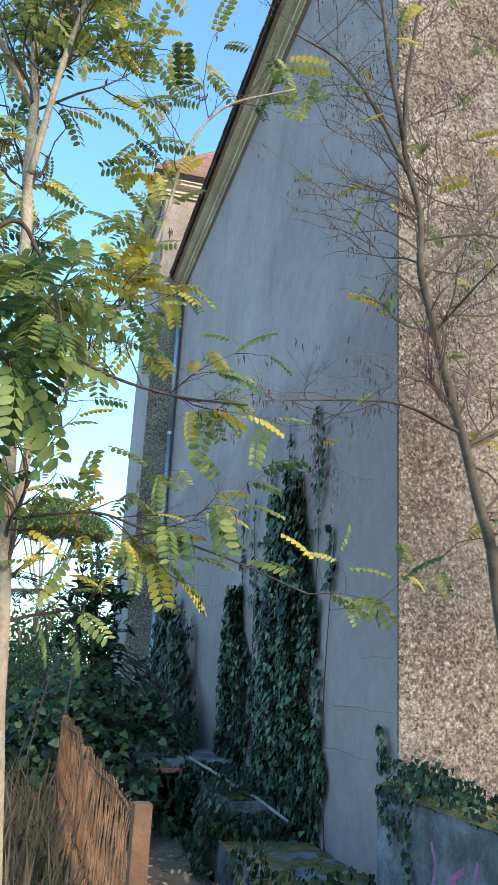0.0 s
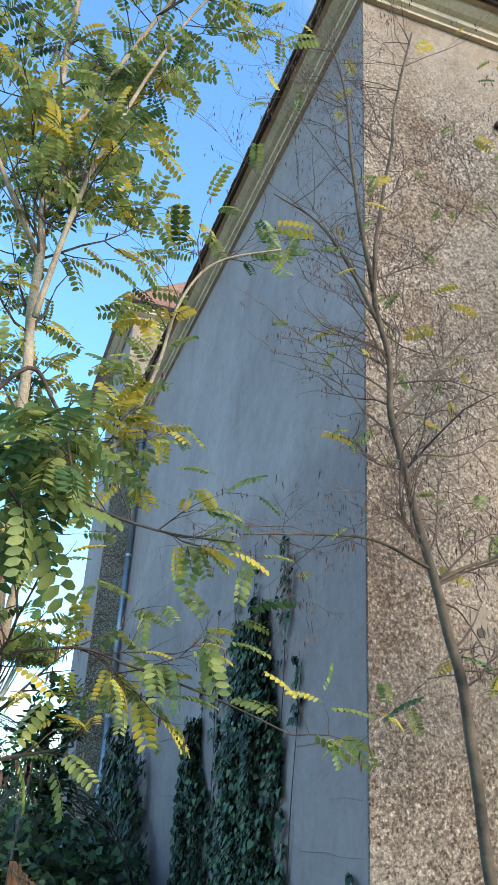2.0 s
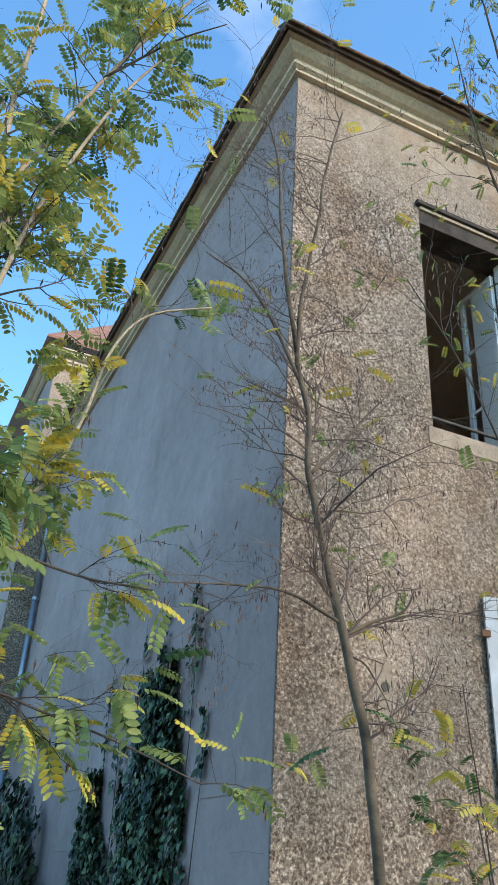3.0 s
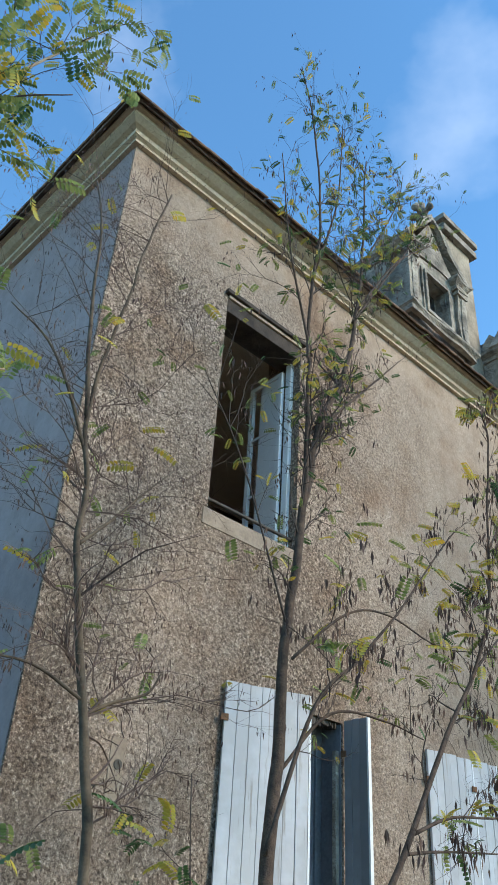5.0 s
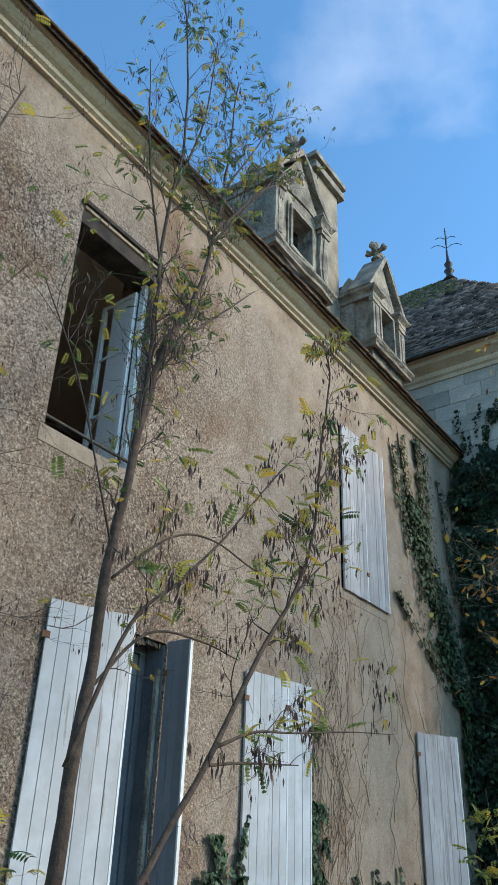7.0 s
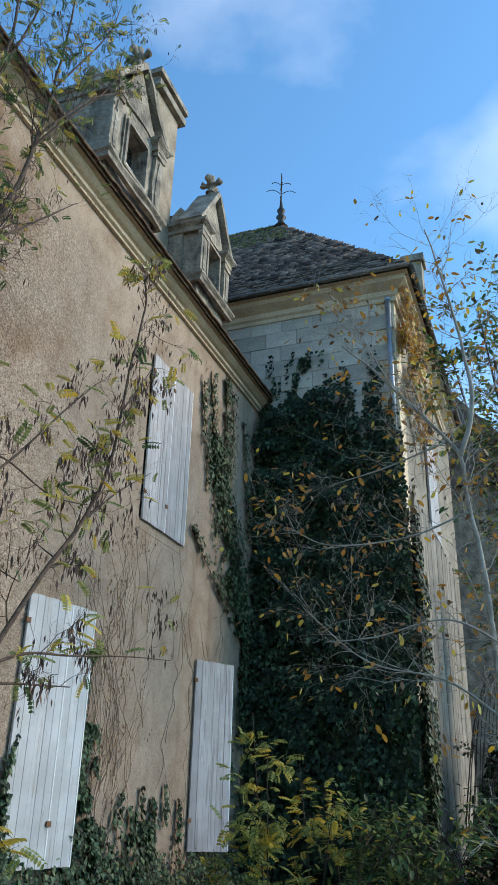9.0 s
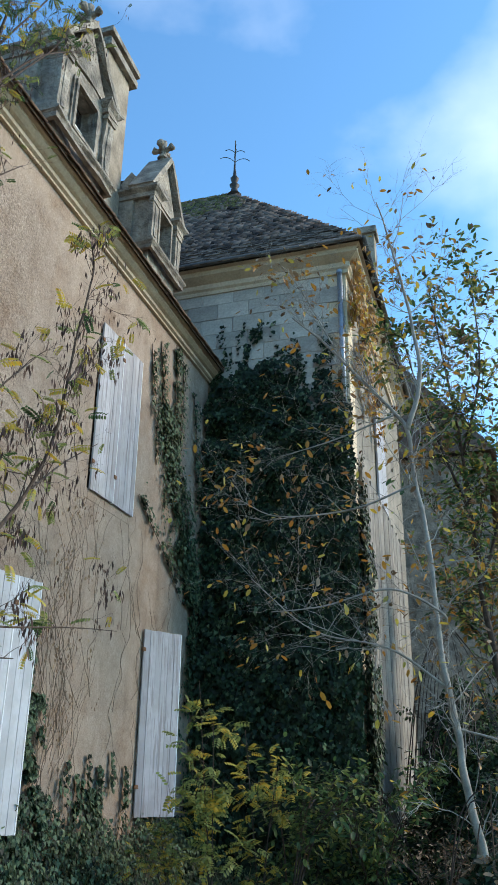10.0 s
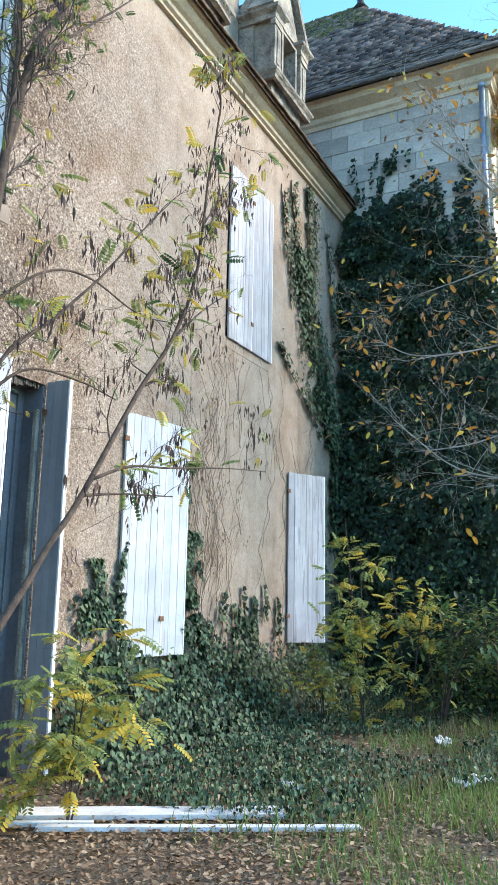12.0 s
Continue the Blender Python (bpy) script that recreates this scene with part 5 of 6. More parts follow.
tree("leafy_tree", "slender tree with small dark and green leaves against the sky", [
    ([(12.3, -0.5, -0.1), (12.15, -0.2, 2.0), (12.1, 0.0, 3.7), (12.05, 0.1, 6.0), (12.0, 0.4, 9.2)], 0.07, 0.012),
    ([(12.1, 0.0, 4.0), (12.2, -0.5, 5.5), (12.2, -0.9, 7.4)], 0.03, 0.008),
    ([(12.05, 0.1, 6.0), (12.0, -0.3, 7.5), (12.0, -0.3, 9.4)], 0.025, 0.008),
    ([(12.05, 0.1, 5.2), (11.9, 0.6, 6.8), (11.8, 0.9, 8.3)], 0.025, 0.007),
], 61, twigs=4.5, twig_len=1.1, leaf_mats=((LEAF_DARK, 0.45), (LEAF_GREEN, 0.2), (LEAF_BROWN, 0.25), (LEAF_YELLOW, 0.1)), leaf_size=0.12, leaf_rate=0.5, sub=2, shape=OVAL, leaf_from=0.4)

tree("autumn_tree", "small tree with orange leaves beyond the pavilion", [
    ([(17.0, -0.5, -0.1), (16.9, -0.3, 2.0), (16.8, 0.0, 4.2), (16.6, 0.2, 6.0)], 0.08, 0.02),
    ([(16.9, -0.3, 2.4), (16.8, -1.0, 4.0), (16.8, -1.3, 6.0)], 0.04, 0.01),
    ([(16.8, 0.0, 3.6), (16.6, 0.6, 4.6), (16.5, 0.8, 5.6)], 0.03, 0.01),
], 71, twigs=4.0, twig_len=1.1, leaf_mats=((LEAF_ORANGE, 0.4), (LEAF_GREEN, 0.2), (LEAF_DARK, 0.4)), leaf_size=0.15, leaf_rate=0.6, sub=2, shape=OVAL, leaf_from=0.3)

# suckers and shrubs
for lab, x, y, h, mats, sz, sh, seed, tw in (
        ("low locust sucker with bright yellow leaves by the door", 4.35, 3.35, 1.2, ((LEAF_GREEN, 0.55), (LEAF_YELLOW, 0.45)), 0.20, LOCUST, 81, 5),
        ("thin locust sucker before the door shutter", 2.92, 3.45, 2.3, ((LEAF_DARK, 0.5), (LEAF_YELLOW, 0.5)), 0.16, LOCUST, 82, 3),
        ("yellow-green locust sucker at the ivy's foot", 8.9, 2.95, 2.4, ((LEAF_GREEN, 0.75), (LEAF_YELLOW, 0.25)), 0.15, LOCUST_S, 83, 5),
        ("yellow locust sucker at the ivy's foot", 9.5, 2.6, 1.9, ((LEAF_GREEN, 0.4), (LEAF_YELLOW, 0.6)), 0.14, LOCUST_S, 84, 5),
        ("low yellow-leaved shrub under the shutter", 9.1, 3.5, 1.0, ((LEAF_YELLOW, 0.45), (LEAF_GREEN, 0.4), (LEAF_DARK, 0.15)), 0.10, LOCUST_S, 85, 6)):
    rng = random.Random(seed)
    limbs = []
    for k in range(3):
        dx, dy = rng.uniform(-0.35, 0.35), rng.uniform(-0.3, 0.3)
        limbs.append(([(x, y, -0.1), (x + dx * 0.4, y + dy * 0.4, h * 0.4), (x + dx, y + dy, h * (1 - 0.2 * k))], 0.009, 0.003))
    t = tree("shrub", lab, limbs, seed, twigs=tw, twig_len=0.4, leaf_mats=mats, leaf_size=sz, leaf_rate=0.40, sub=1, shape=sh, leaf_from=0.25)
    tagged(t, category="shrub", group="shrubs by the wall")
for lab, x, y, h, r, seed in (("broad-leaved green shrub before the pavilion", 9.6, 2.3, 1.5, 0.8, 91), ("drooping green shrub before the pavilion", 10.4, 1.5, 1.5, 0.9, 92), ("dark evergreen bush beyond the tree", 11.9, -0.7, 2.3, 1.2, 93), ("brown-stemmed low shrub with pale seed heads", 9.6, 0.6, 0.9, 0.9, 94), ("dark evergreen bush at the pavilion's sunny face", 14.8, 0.2, 3.2, 1.5, 95), ("dark tall bush at the end of the garden", 17.5, -2.0, 4.5, 2.0, 96)):
    rng = random.Random(seed)
    limbs = []
    for k in range(6):
        a = rng.uniform(0, 6.28)
        limbs.append(([(x, y, -0.1), (x + math.cos(a) * r * 0.35, y + math.sin(a) * r * 0.35, h * 0.5), (x + math.cos(a) * r * 0.8, y + math.sin(a) * r * 0.8, h * rng.uniform(0.7, 1.0))], 0.014, 0.004))
    mats = ((STRAW, 0.6), (LEAF_BROWN, 0.4)) if seed == 94 else ((IVY, 0.7), (LEAF_DARK, 0.3)) if seed in (93, 95, 96) else ((LEAF_DARK, 0.62), (IVY, 0.15), (LEAF_GREEN, 0.2), (LEAF_YELLOW, 0.03))
    t = tree("shrub", lab, limbs, seed, twigs=6, twig_len=0.5 * max(1, r * 0.8), leaf_mats=mats, leaf_size=0.05 if seed == 94 else 0.10, leaf_rate=0.7, sub=1, shape=OVAL, leaf_from=0.2, droop=0.5)
    tagged(t, category="shrub", group="shrubs by the wall")


# ---- ivy ----
def end_wall_ivy(n):
    # columns of growth: centre along the wall, half width, top, share of leaves
    out = []
    for c, hw, top, low, share, taper_at in (
            (6.70, 0.80, 3.35, 0.25, 0.56, 0.55), (8.35, 0.52, 2.25, 0.35, 0.20, 0.6), (6.79, 0.10, 3.62, 2.6, 0.004, 0.1), (6.12, 0.10, 3.50, 2.4, 0.005, 0.1),
            (5.95, 0.07, 3.30, 2.6, 0.003, 0.1), (7.32, 0.09, 3.52, 2.7, 0.004, 0.1), (8.27, 0.08, 3.25, 1.9, 0.004, 0.1), (7.85, 0.07, 3.22, 2.0, 0.003, 0.1),
            (5.72, 0.07, 2.45, 2.0, 0.002, 0.2), (5.98, 0.12, 1.95, 0.9, 0.008, 0.4), (4.86, 0.06, 1.2, 0.85, 0.002, 0.3), (7.60, 0.10, 2.6, 0.4, 0.012, 0.2)):
        k = int(n * share)
        f = np.random.random(k)
        z = low + (top - low) * f
        reach = np.clip((1.06 - f) / (1.06 - taper_at), 0.06, 1) * (0.86 + 0.5 * n2(z, z * 0 + c, 2.1))
        y = c + hw * reach * rnd(k) + 0.10 * n2(z, z * 0, 1.3)
        keep = (n2(y * 1.6, z * 0.55, 2.6) + 0.6 * n2(y, z, 7.0) > -0.34) if hw > 0.2 else (n2(y, z, 8.0) > -0.25)
        if hw > 0.2:
            keep &= z < top - 0.9 * np.abs(n2(y, y * 0 + c, 3.1)) - 0.5 * ((y - c) / hw) ** 2
        depth = 0.16 * np.random.random(k) ** 1.6 * np.clip(1 - ((y - c) / hw) ** 2, 0.1, 1) if hw > 0.2 else 0.03 * np.random.random(k)
        out.append(np.stack([XC - 0.02 - depth, y, z], 1)[keep])
    return np.concatenate(out)


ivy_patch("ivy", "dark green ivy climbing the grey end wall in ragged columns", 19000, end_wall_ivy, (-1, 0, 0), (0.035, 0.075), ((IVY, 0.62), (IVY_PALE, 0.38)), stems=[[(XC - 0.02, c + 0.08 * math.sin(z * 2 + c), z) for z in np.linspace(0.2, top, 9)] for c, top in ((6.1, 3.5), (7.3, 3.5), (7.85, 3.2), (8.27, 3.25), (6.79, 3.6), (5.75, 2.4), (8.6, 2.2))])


def far_ivy(n):
    z = 0.2 + 2.25 * np.random.random(n) ** 1.1
    y = 11.4 + 1.7 * rnd(n) * np.clip(1.25 - z / 2.5, 0.08, 1) + 0.3 * n2(z, z * 0, 1.5)
    keep = (n2(y, z * 0.6, 2.4) + 0.5 * n2(y, z, 6.0) > -0.25) & (z < 2.45 - 1.3 * np.abs(n2(y, y * 0, 2.2)))
    return np.stack([XC - 0.05 - 0.3 * np.random.random(n), y, z], 1)[keep]


ivy_patch("ivy", "ivy mound climbing the far part of the end wall", 3600, far_ivy, (-1, 0, 0), (0.06, 0.12))


def pavilion_ivy(n):
    y = np.random.uniform(PAV_Y - 0.05, YF - 0.05, n)
    z = np.random.random(n) ** 0.95 * 10.4
    top = 8.5 + 1.1 * np.clip((y - 1.9) / 1.5, 0, 1) + 0.5 * n2(y, y * 0, 1.5) + 0.9 * n2(y, z * 0.1, 3.4) + 0.8 * n2(y, z * 0.06, 9.0) - 1.0 * np.clip((2.3 - y) / 0.6, 0, 1)
    keep = np.random.random(n) < (top + 0.7 * n2(y, z, 4.0) - z) / 1.6
    keep &= n2(y * 2.0, z * 0.8, 3.0) > 0.55 * (z - 9.0)
    thick = 0.08 + 0.5 * np.clip(1 - z / 9.5, 0, 1) + 0.16 * n2(y, z, 1.2) + 0.34 * n2(y, z, 3.2)
    return np.stack([XP - 0.04 - np.clip(thick, 0.05, 1) * np.random.random(n) ** 0.7, y, z], 1)[keep]


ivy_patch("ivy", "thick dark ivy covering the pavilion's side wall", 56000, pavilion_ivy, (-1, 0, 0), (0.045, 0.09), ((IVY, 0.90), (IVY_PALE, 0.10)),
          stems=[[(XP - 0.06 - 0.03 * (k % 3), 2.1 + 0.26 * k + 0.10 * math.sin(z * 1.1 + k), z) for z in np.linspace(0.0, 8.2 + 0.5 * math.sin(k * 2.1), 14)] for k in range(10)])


def corner_ivy(n):
    x = np.random.uniform(XP - 0.05, XP + 0.9, n)
    z = np.random.random(n) * 6.5
    keep = n2(x, z, 1.5) + 0.75 - (x - XP) * 0.8 - z * 0.05 > 0
    return np.stack([x, PAV_Y - 0.03 - 0.15 * np.random.random(n), z], 1)[keep]


ivy_patch("ivy", "ivy creeping round the pavilion's corner", 9500, corner_ivy, (0, -1, 0), (0.05, 0.095))


def creeper(n):
    x = XP - 0.05 + 2.6 * np.random.random(n) ** 1.4
    z = np.random.uniform(7.0, 10.7, n)
    keep = n2(x, z, 1.6) + 0.25 * (z - 9.6) > -0.1
    return np.stack([x, PAV_Y - 0.03 - 0.25 * np.random.random(n), z], 1)[keep]


ivy_patch("creeper", "orange autumn creeper under the pavilion's sunny eaves", 3500, creeper, (0, -1, 0), (0.07, 0.13), ((LEAF_ORANGE, 0.55), (LEAF_BROWN, 0.25), (LEAF_YELLOW, 0.2)), "creeper")


FACADE_VINES = [  # top x, top z, foot x, foot z, half width, share of leaves
    (10.2, 7.7, 10.6, 5.9, 0.12, 0.02), (10.57, 7.95, 10.75, 6.2, 0.10, 0.025), (11.2, 8.2, 11.25, 5.6, 0.20, 0.06), (11.5, 8.0, 11.5, 6.3, 0.10, 0.012),
    (10.75, 6.9, 12.3, 3.9, 0.50, 0.42), (10.1, 5.15, 11.9, 3.9, 0.10, 0.025), (12.02, 7.7, 12.4, 5.6, 0.10, 0.022), (12.5, 6.9, 12.7, 5.4, 0.10, 0.02),
    (12.2, 4.4, 12.55, 0.3, 0.42, 0.20)]


def facade_ivy(n):
    out = []
    for x0, z0, x1, z1, hw, share in FACADE_VINES:
        k = int(n * share)
        f = np.random.random(k)
        z = z0 + (z1 - z0) * f
        wide = hw * np.clip(0.25 + 1.6 * f, 0, 1) * np.clip(2.6 - 2.0 * f, 0.3, 1)
        x = x0 + (x1 - x0) * f + wide * np.random.normal(0, 0.6, k) + 0.12 * n2(z, z * 0 + x0, 1.6)
        keep = (n2(x * 2.2, z * 0.5, 2.4) + 0.6 * n2(x, z, 6.0) > -0.2) & (x < XP - 0.05)
        out.append(np.stack([x, YF - 0.02 - 0.10 * np.random.random(k) ** 1.5, z], 1)[keep])
    return np.concatenate(out)


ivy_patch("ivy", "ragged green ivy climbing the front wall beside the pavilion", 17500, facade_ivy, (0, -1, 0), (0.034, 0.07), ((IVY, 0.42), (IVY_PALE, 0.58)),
          stems=[[(x0 + (x1 - x0) * f + 0.06 * math.sin(7 * f + x0), YF - 0.02, z0 + (z1 - z0) * f) for f in np.linspace(0, 1, 10)] for x0, z0, x1, z1, _, _ in FACADE_VINES])


def base_ivy(n):
    out = []
    rg = random.Random(6)
    cols = [(6.12, 0.42, 1.80, 0.08), (7.85, 0.42, 2.2, 0.20), (7.62, 0.14, 2.75, 0.04), (7.45, 0.06, 3.0, 0.012), (6.55, 0.08, 2.0, 0.02), (6.75, 0.25, 1.15, 0.012), (9.74, 0.12, 1.65, 0.012), (10.12, 0.12, 1.5, 0.012)]
    cols += [(rg.uniform(8.1, 9.7), rg.uniform(0.06, 0.16), rg.uniform(0.7, 1.7), 0.009) for _ in range(14)]
    for c, hw, top, share in cols:
        k = int(n * share)
        z = top * np.random.random(k) ** 1.15
        x = c + hw * np.random.normal(0, 0.55, k) * np.clip(1.25 - z / top, 0.15, 1) + 0.10 * n2(z, z * 0 + c, 1.9)
        keep = n2(x, z, 3.5) > -0.22
        out.append(np.stack([x, YF - 0.03 - 0.2 * np.random.random(k) * np.clip(1.1 - z / top, 0.1, 1), z], 1)[keep])
    k = int(n * 0.40)
    x = np.random.uniform(5.35, 12.6, k)
    d = np.random.random(k) ** 1.3
    y = YF - 0.05 - 1.0 * d
    z = (0.85 + 0.5 * n2(x, y, 1.4)) * (1 - d) * np.random.random(k) ** 0.5 + 0.05
    out.append(np.stack([x, y, z], 1))
    return np.concatenate(out)


ivy_patch("ivy", "ivy heaped along the foot of the front wall", 27000, base_ivy, (0, -0.8, 0.6), (0.034, 0.066), ((IVY, 0.55), (IVY_PALE, 0.45)))


def ground_ivy(n):
    x = np.random.uniform(4.9, 12.8, n)
    y = np.random.uniform(0.6, 3.75, n)
    keep = n2(x, y, 0.7) + 0.28 * (y - 1.7) - 0.16 * (6.2 - x).clip(0, 9) - 0.10 * (x - 8.2).clip(0, 9) > -0.05
    return np.stack([x, y, 0.03 + 0.13 * np.random.random(n)], 1)[keep]


ivy_patch("ground_ivy", "low ivy spreading over the ground before the house", 40000, ground_ivy, (0, -0.25, 1), (0.018, 0.042), ((IVY, 0.3), (IVY_PALE, 0.62), (LEAF_BROWN, 0.08)), "ground cover")


def parapet_ivy(n):
    y = 4.66 - 1.25 * np.random.random(n) ** 1.6
    x = 2.06 + 0.30 * np.random.random(n) ** 1.2
    z = 0.81 + 0.16 * np.random.random(n) * np.clip((y - 3.3) / 1.2, 0.1, 1)
    hang = (np.random.random(n) < 0.4) & (y > 4.1)
    x[hang], z[hang] = 2.03, 0.84 - 0.6 * np.random.random(hang.sum()) ** 1.5
    keep = n2(y, z, 3) > -0.2
    return np.stack([x, y, z], 1)[keep]


ivy_patch("ivy", "small ivy trailing over the parapet's end", 1600, parapet_ivy, (-0.5, 0, 0.8), (0.022, 0.045))


def pit_ivy(n):
    y = np.random.uniform(4.7, 8.2, n)
    z = -0.1 + 0.6 * np.random.random(n)
    keep = n2(y, z, 1.4) > -0.05
    x = 1.5 - 0.2 * np.random.random(n) + 0.08 * (y - 4.7)
    over = np.random.random(n) < 0.45
    x[over] += 0.6 * np.random.random(over.sum())
    z[over] = 0.26 + 0.2 * (y[over] > 6.6) + 0.1 * np.random.random(over.sum())
    return np.stack([x, y, z], 1)[keep]


ivy_patch("ivy", "ivy hanging over the dark ledge", 9000, pit_ivy, (-1, 0, 0.2), (0.03, 0.06))


# bare vine stems on the front wall
vine = empty("dry_vine", "bare brown vine stems spread over the front wall", "vine")
VINE_BARK = simple("dry_vine_bark", (0.10, 0.072, 0.05), (0.24, 0.18, 0.13), 12.0, 0.9, 0, 80, 0.3, 0.004)
rng = random.Random(77)
for k in range(110):
    x = rng.gauss(8.05, 0.38) if k < 82 else rng.choice((10.3, 10.8, 11.3, 9.4)) + rng.uniform(-0.35, 0.35)
    z = rng.uniform(0.1, 3.4)
    top = min(z + rng.uniform(0.6, 2.4), 5.2)
    pts, px, lean = [], x, rng.uniform(-0.10, 0.07)
    while z < top:
        px += lean + rng.uniform(-0.11, 0.11)
        z += rng.uniform(0.08, 0.24)
        pts.append((px, YF - 0.012 - rng.uniform(0, 0.05), z))
    if len(pts) < 2:
        continue
    bm = bmesh.new()
    path = smooth_path(pts, 3)
    tube(bm, path, [0.0042 * (1 - 0.6 * i / (len(path) - 1)) for i in range(len(path))], 4)
    part("stem", bm, VINE_BARK, vine)
np.random.seed(78)
n = 900
x, z = np.random.normal(8.1, 0.5, n), np.random.uniform(0.8, 4.6, n)
keep = n2(x, z, 2.0) > 0.0
n = int(keep.sum())
tagged(cloud("dry_leaf", [(OVAL, np.stack([x[keep], np.full(n, YF - 0.05), z[keep]], 1), np.stack([rnd(n) * 0.5, rnd(n) * 0.4, -np.ones(n)], 1), np.stack([rnd(n), -np.ones(n), rnd(n)], 1), np.random.uniform(0.025, 0.06, n), LEAF_BROWN)], vine), kind="stuff")


# ---- bramble mound, hedges and pine beyond the end wall ----
def mound(name, label, cx, cy, rx, ry, h, n, size, mats, category, shape=IVY_SHAPE, z0=0.0, seed=1):
    np.random.seed(seed)
    a, r = np.random.uniform(0, 2 * np.pi, n), np.sqrt(np.random.random(n))
    x, y = cx + rx * r * np.cos(a), cy + ry * r * np.sin(a)
    crest = h * np.sqrt(np.clip(1 - r ** 2, 0.02, 1)) * (0.85 + 0.55 * n2(x, y, 0.9)) + 0.2 * n2(x, y, 3.1)
    z = z0 + np.clip(crest, 0.05, 9) * np.random.random(n) ** 0.35
    pos = np.stack([x, y, z], 1)
    out = np.stack([(x - cx) / rx, (y - cy) / ry, np.full(n, 0.7)], 1) + np.stack([rnd(n), rnd(n), rnd(n)], 1) * 0.6
    ahead = np.stack([rnd(n), rnd(n), rnd(n) * 0.6 - 0.4], 1)
    sz = np.random.uniform(*size, n)
    pick = np.random.random(n)
    rows, acc = [], 0
    for m, s in mats:
        k = (pick >= acc) & (pick < acc + s)
        rows.append((shape, pos[k], ahead[k], out[k], sz[k], m))
        acc += s
    th = empty(name, label, category)
    tagged(cloud("leaves", rows, th), kind="stuff")
    rg = random.Random(seed)
    bm = bmesh.new()
    for _ in range(int(14 * rx)):
        b = rg.uniform(0, 6.28)
        p = [Vector((cx + rx * s * math.cos(b), cy + ry * s * math.sin(b), z0 + max(0.05, h * 1.12 * (math.sqrt(max(0, 1 - s * s))) + rg.uniform(-0.1, 0.15)))) for s in (0.1, 0.4, 0.7, 0.95)]
        tube(bm, smooth_path(p, 3), [0.008] * 10, 3)
    tagged(part("cane", bm, TWIG, th), kind="stuff")
    return th


mound("bramble", "tangled bramble and ivy thicket behind the fence", 0.75, 9.6, 1.35, 2.6, 1.35, 6500, (0.05, 0.11), ((IVY, 0.6), (LEAF_DARK, 0.25), (IVY_PALE, 0.15)), "thicket", seed=3)
mound("bramble", "bramble thicket beside the path", -1.2, 9.0, 1.5, 3.5, 1.1, 5500, (0.05, 0.11), ((IVY, 0.45), (LEAF_DARK, 0.3), (LEAF_GREEN, 0.15), (LEAF_BROWN, 0.1)), "thicket", seed=4)
mound("bush", "greenish brown bushes farther off", -1.0, 19.0, 4.0, 3.5, 2.9, 14000, (0.08, 0.16), ((LEAF_DARK, 0.5), (LEAF_GREEN, 0.25), (STRAW, 0.25)), "bush", OVAL, seed=5)
mound("bush", "dark green hedge far beyond the house", 2.0, 42.0, 14.0, 5.0, 4.2, 6000, (0.2, 0.4), ((LEAF_DARK, 0.6), (IVY, 0.4)), "hedge", OVAL, seed=6)
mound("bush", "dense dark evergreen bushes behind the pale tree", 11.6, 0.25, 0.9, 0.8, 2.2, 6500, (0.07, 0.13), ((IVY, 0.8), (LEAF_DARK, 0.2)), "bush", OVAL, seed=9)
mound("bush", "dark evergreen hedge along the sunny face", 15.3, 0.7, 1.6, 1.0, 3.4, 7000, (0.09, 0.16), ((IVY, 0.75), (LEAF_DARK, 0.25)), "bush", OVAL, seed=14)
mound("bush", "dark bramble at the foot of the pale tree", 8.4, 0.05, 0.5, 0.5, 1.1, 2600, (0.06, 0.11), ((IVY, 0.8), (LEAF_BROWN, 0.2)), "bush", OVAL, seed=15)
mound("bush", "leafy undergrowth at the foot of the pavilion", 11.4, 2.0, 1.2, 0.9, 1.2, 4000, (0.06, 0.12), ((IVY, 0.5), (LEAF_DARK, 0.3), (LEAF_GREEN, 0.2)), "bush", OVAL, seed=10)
mound("bush", "low ivy at the foot of the fence", 0.1, 5.2, 0.45, 2.2, 0.4, 1200, (0.04, 0.09), ((IVY, 0.6), (LEAF_BROWN, 0.4)), "ground cover", seed=7)
tree("laurel", "upright dark evergreen laurel above the thicket", [
    ([(0.80, 9.2, 0.0), (0.82, 9.2, 1.3), (0.74, 9.25, 2.7)], 0.03, 0.008), ([(0.82, 9.2, 1.0), (1.0, 9.2, 1.6), (1.0, 9.2, 2.2)], 0.015, 0.005), ([(0.82, 9.2, 1.2), (0.6, 9.2, 1.8), (0.62, 9.2, 2.4)], 0.015, 0.005)],
    101, twigs=10, twig_len=0.35, leaf_mats=((IVY, 0.6), (LEAF_DARK, 0.4)), leaf_size=0.13, leaf_rate=0.9, sub=1, shape=OVAL, leaf_from=0.3)

pine = empty("umbrella_pine", "distant umbrella pine with a flat green crown", "tree")
bm = bmesh.new()
tube(bm, smooth_path([(0.7, 60, -0.2), (0.65, 60, 3.0), (0.75, 60, 5.6)], 4), [0.24] * 9, 8)
part("trunk", bm, PALE_BARK, pine, smooth=True)
rng = random.Random(8)
for k in range(11):
    a = rng.uniform(0, 6.28)
    r = rng.uniform(1.0, 3.2)
    bm = bmesh.new()
    tube(bm, smooth_path([(0.75, 60, 5.3 + 0.1 * k * 0.3), (1.1 + math.cos(a) * r * 0.5, 60 + math.sin(a) * r * 0.5, 7.4), (1.4 + math.cos(a) * r, 60 + math.sin(a) * r, 10.3)], 4), [0.11 - 0.008 * i for i in range(9)], 6)
    part("limb", bm, PALE_BARK, pine, smooth=True)
np.random.seed(8)
n = 9000
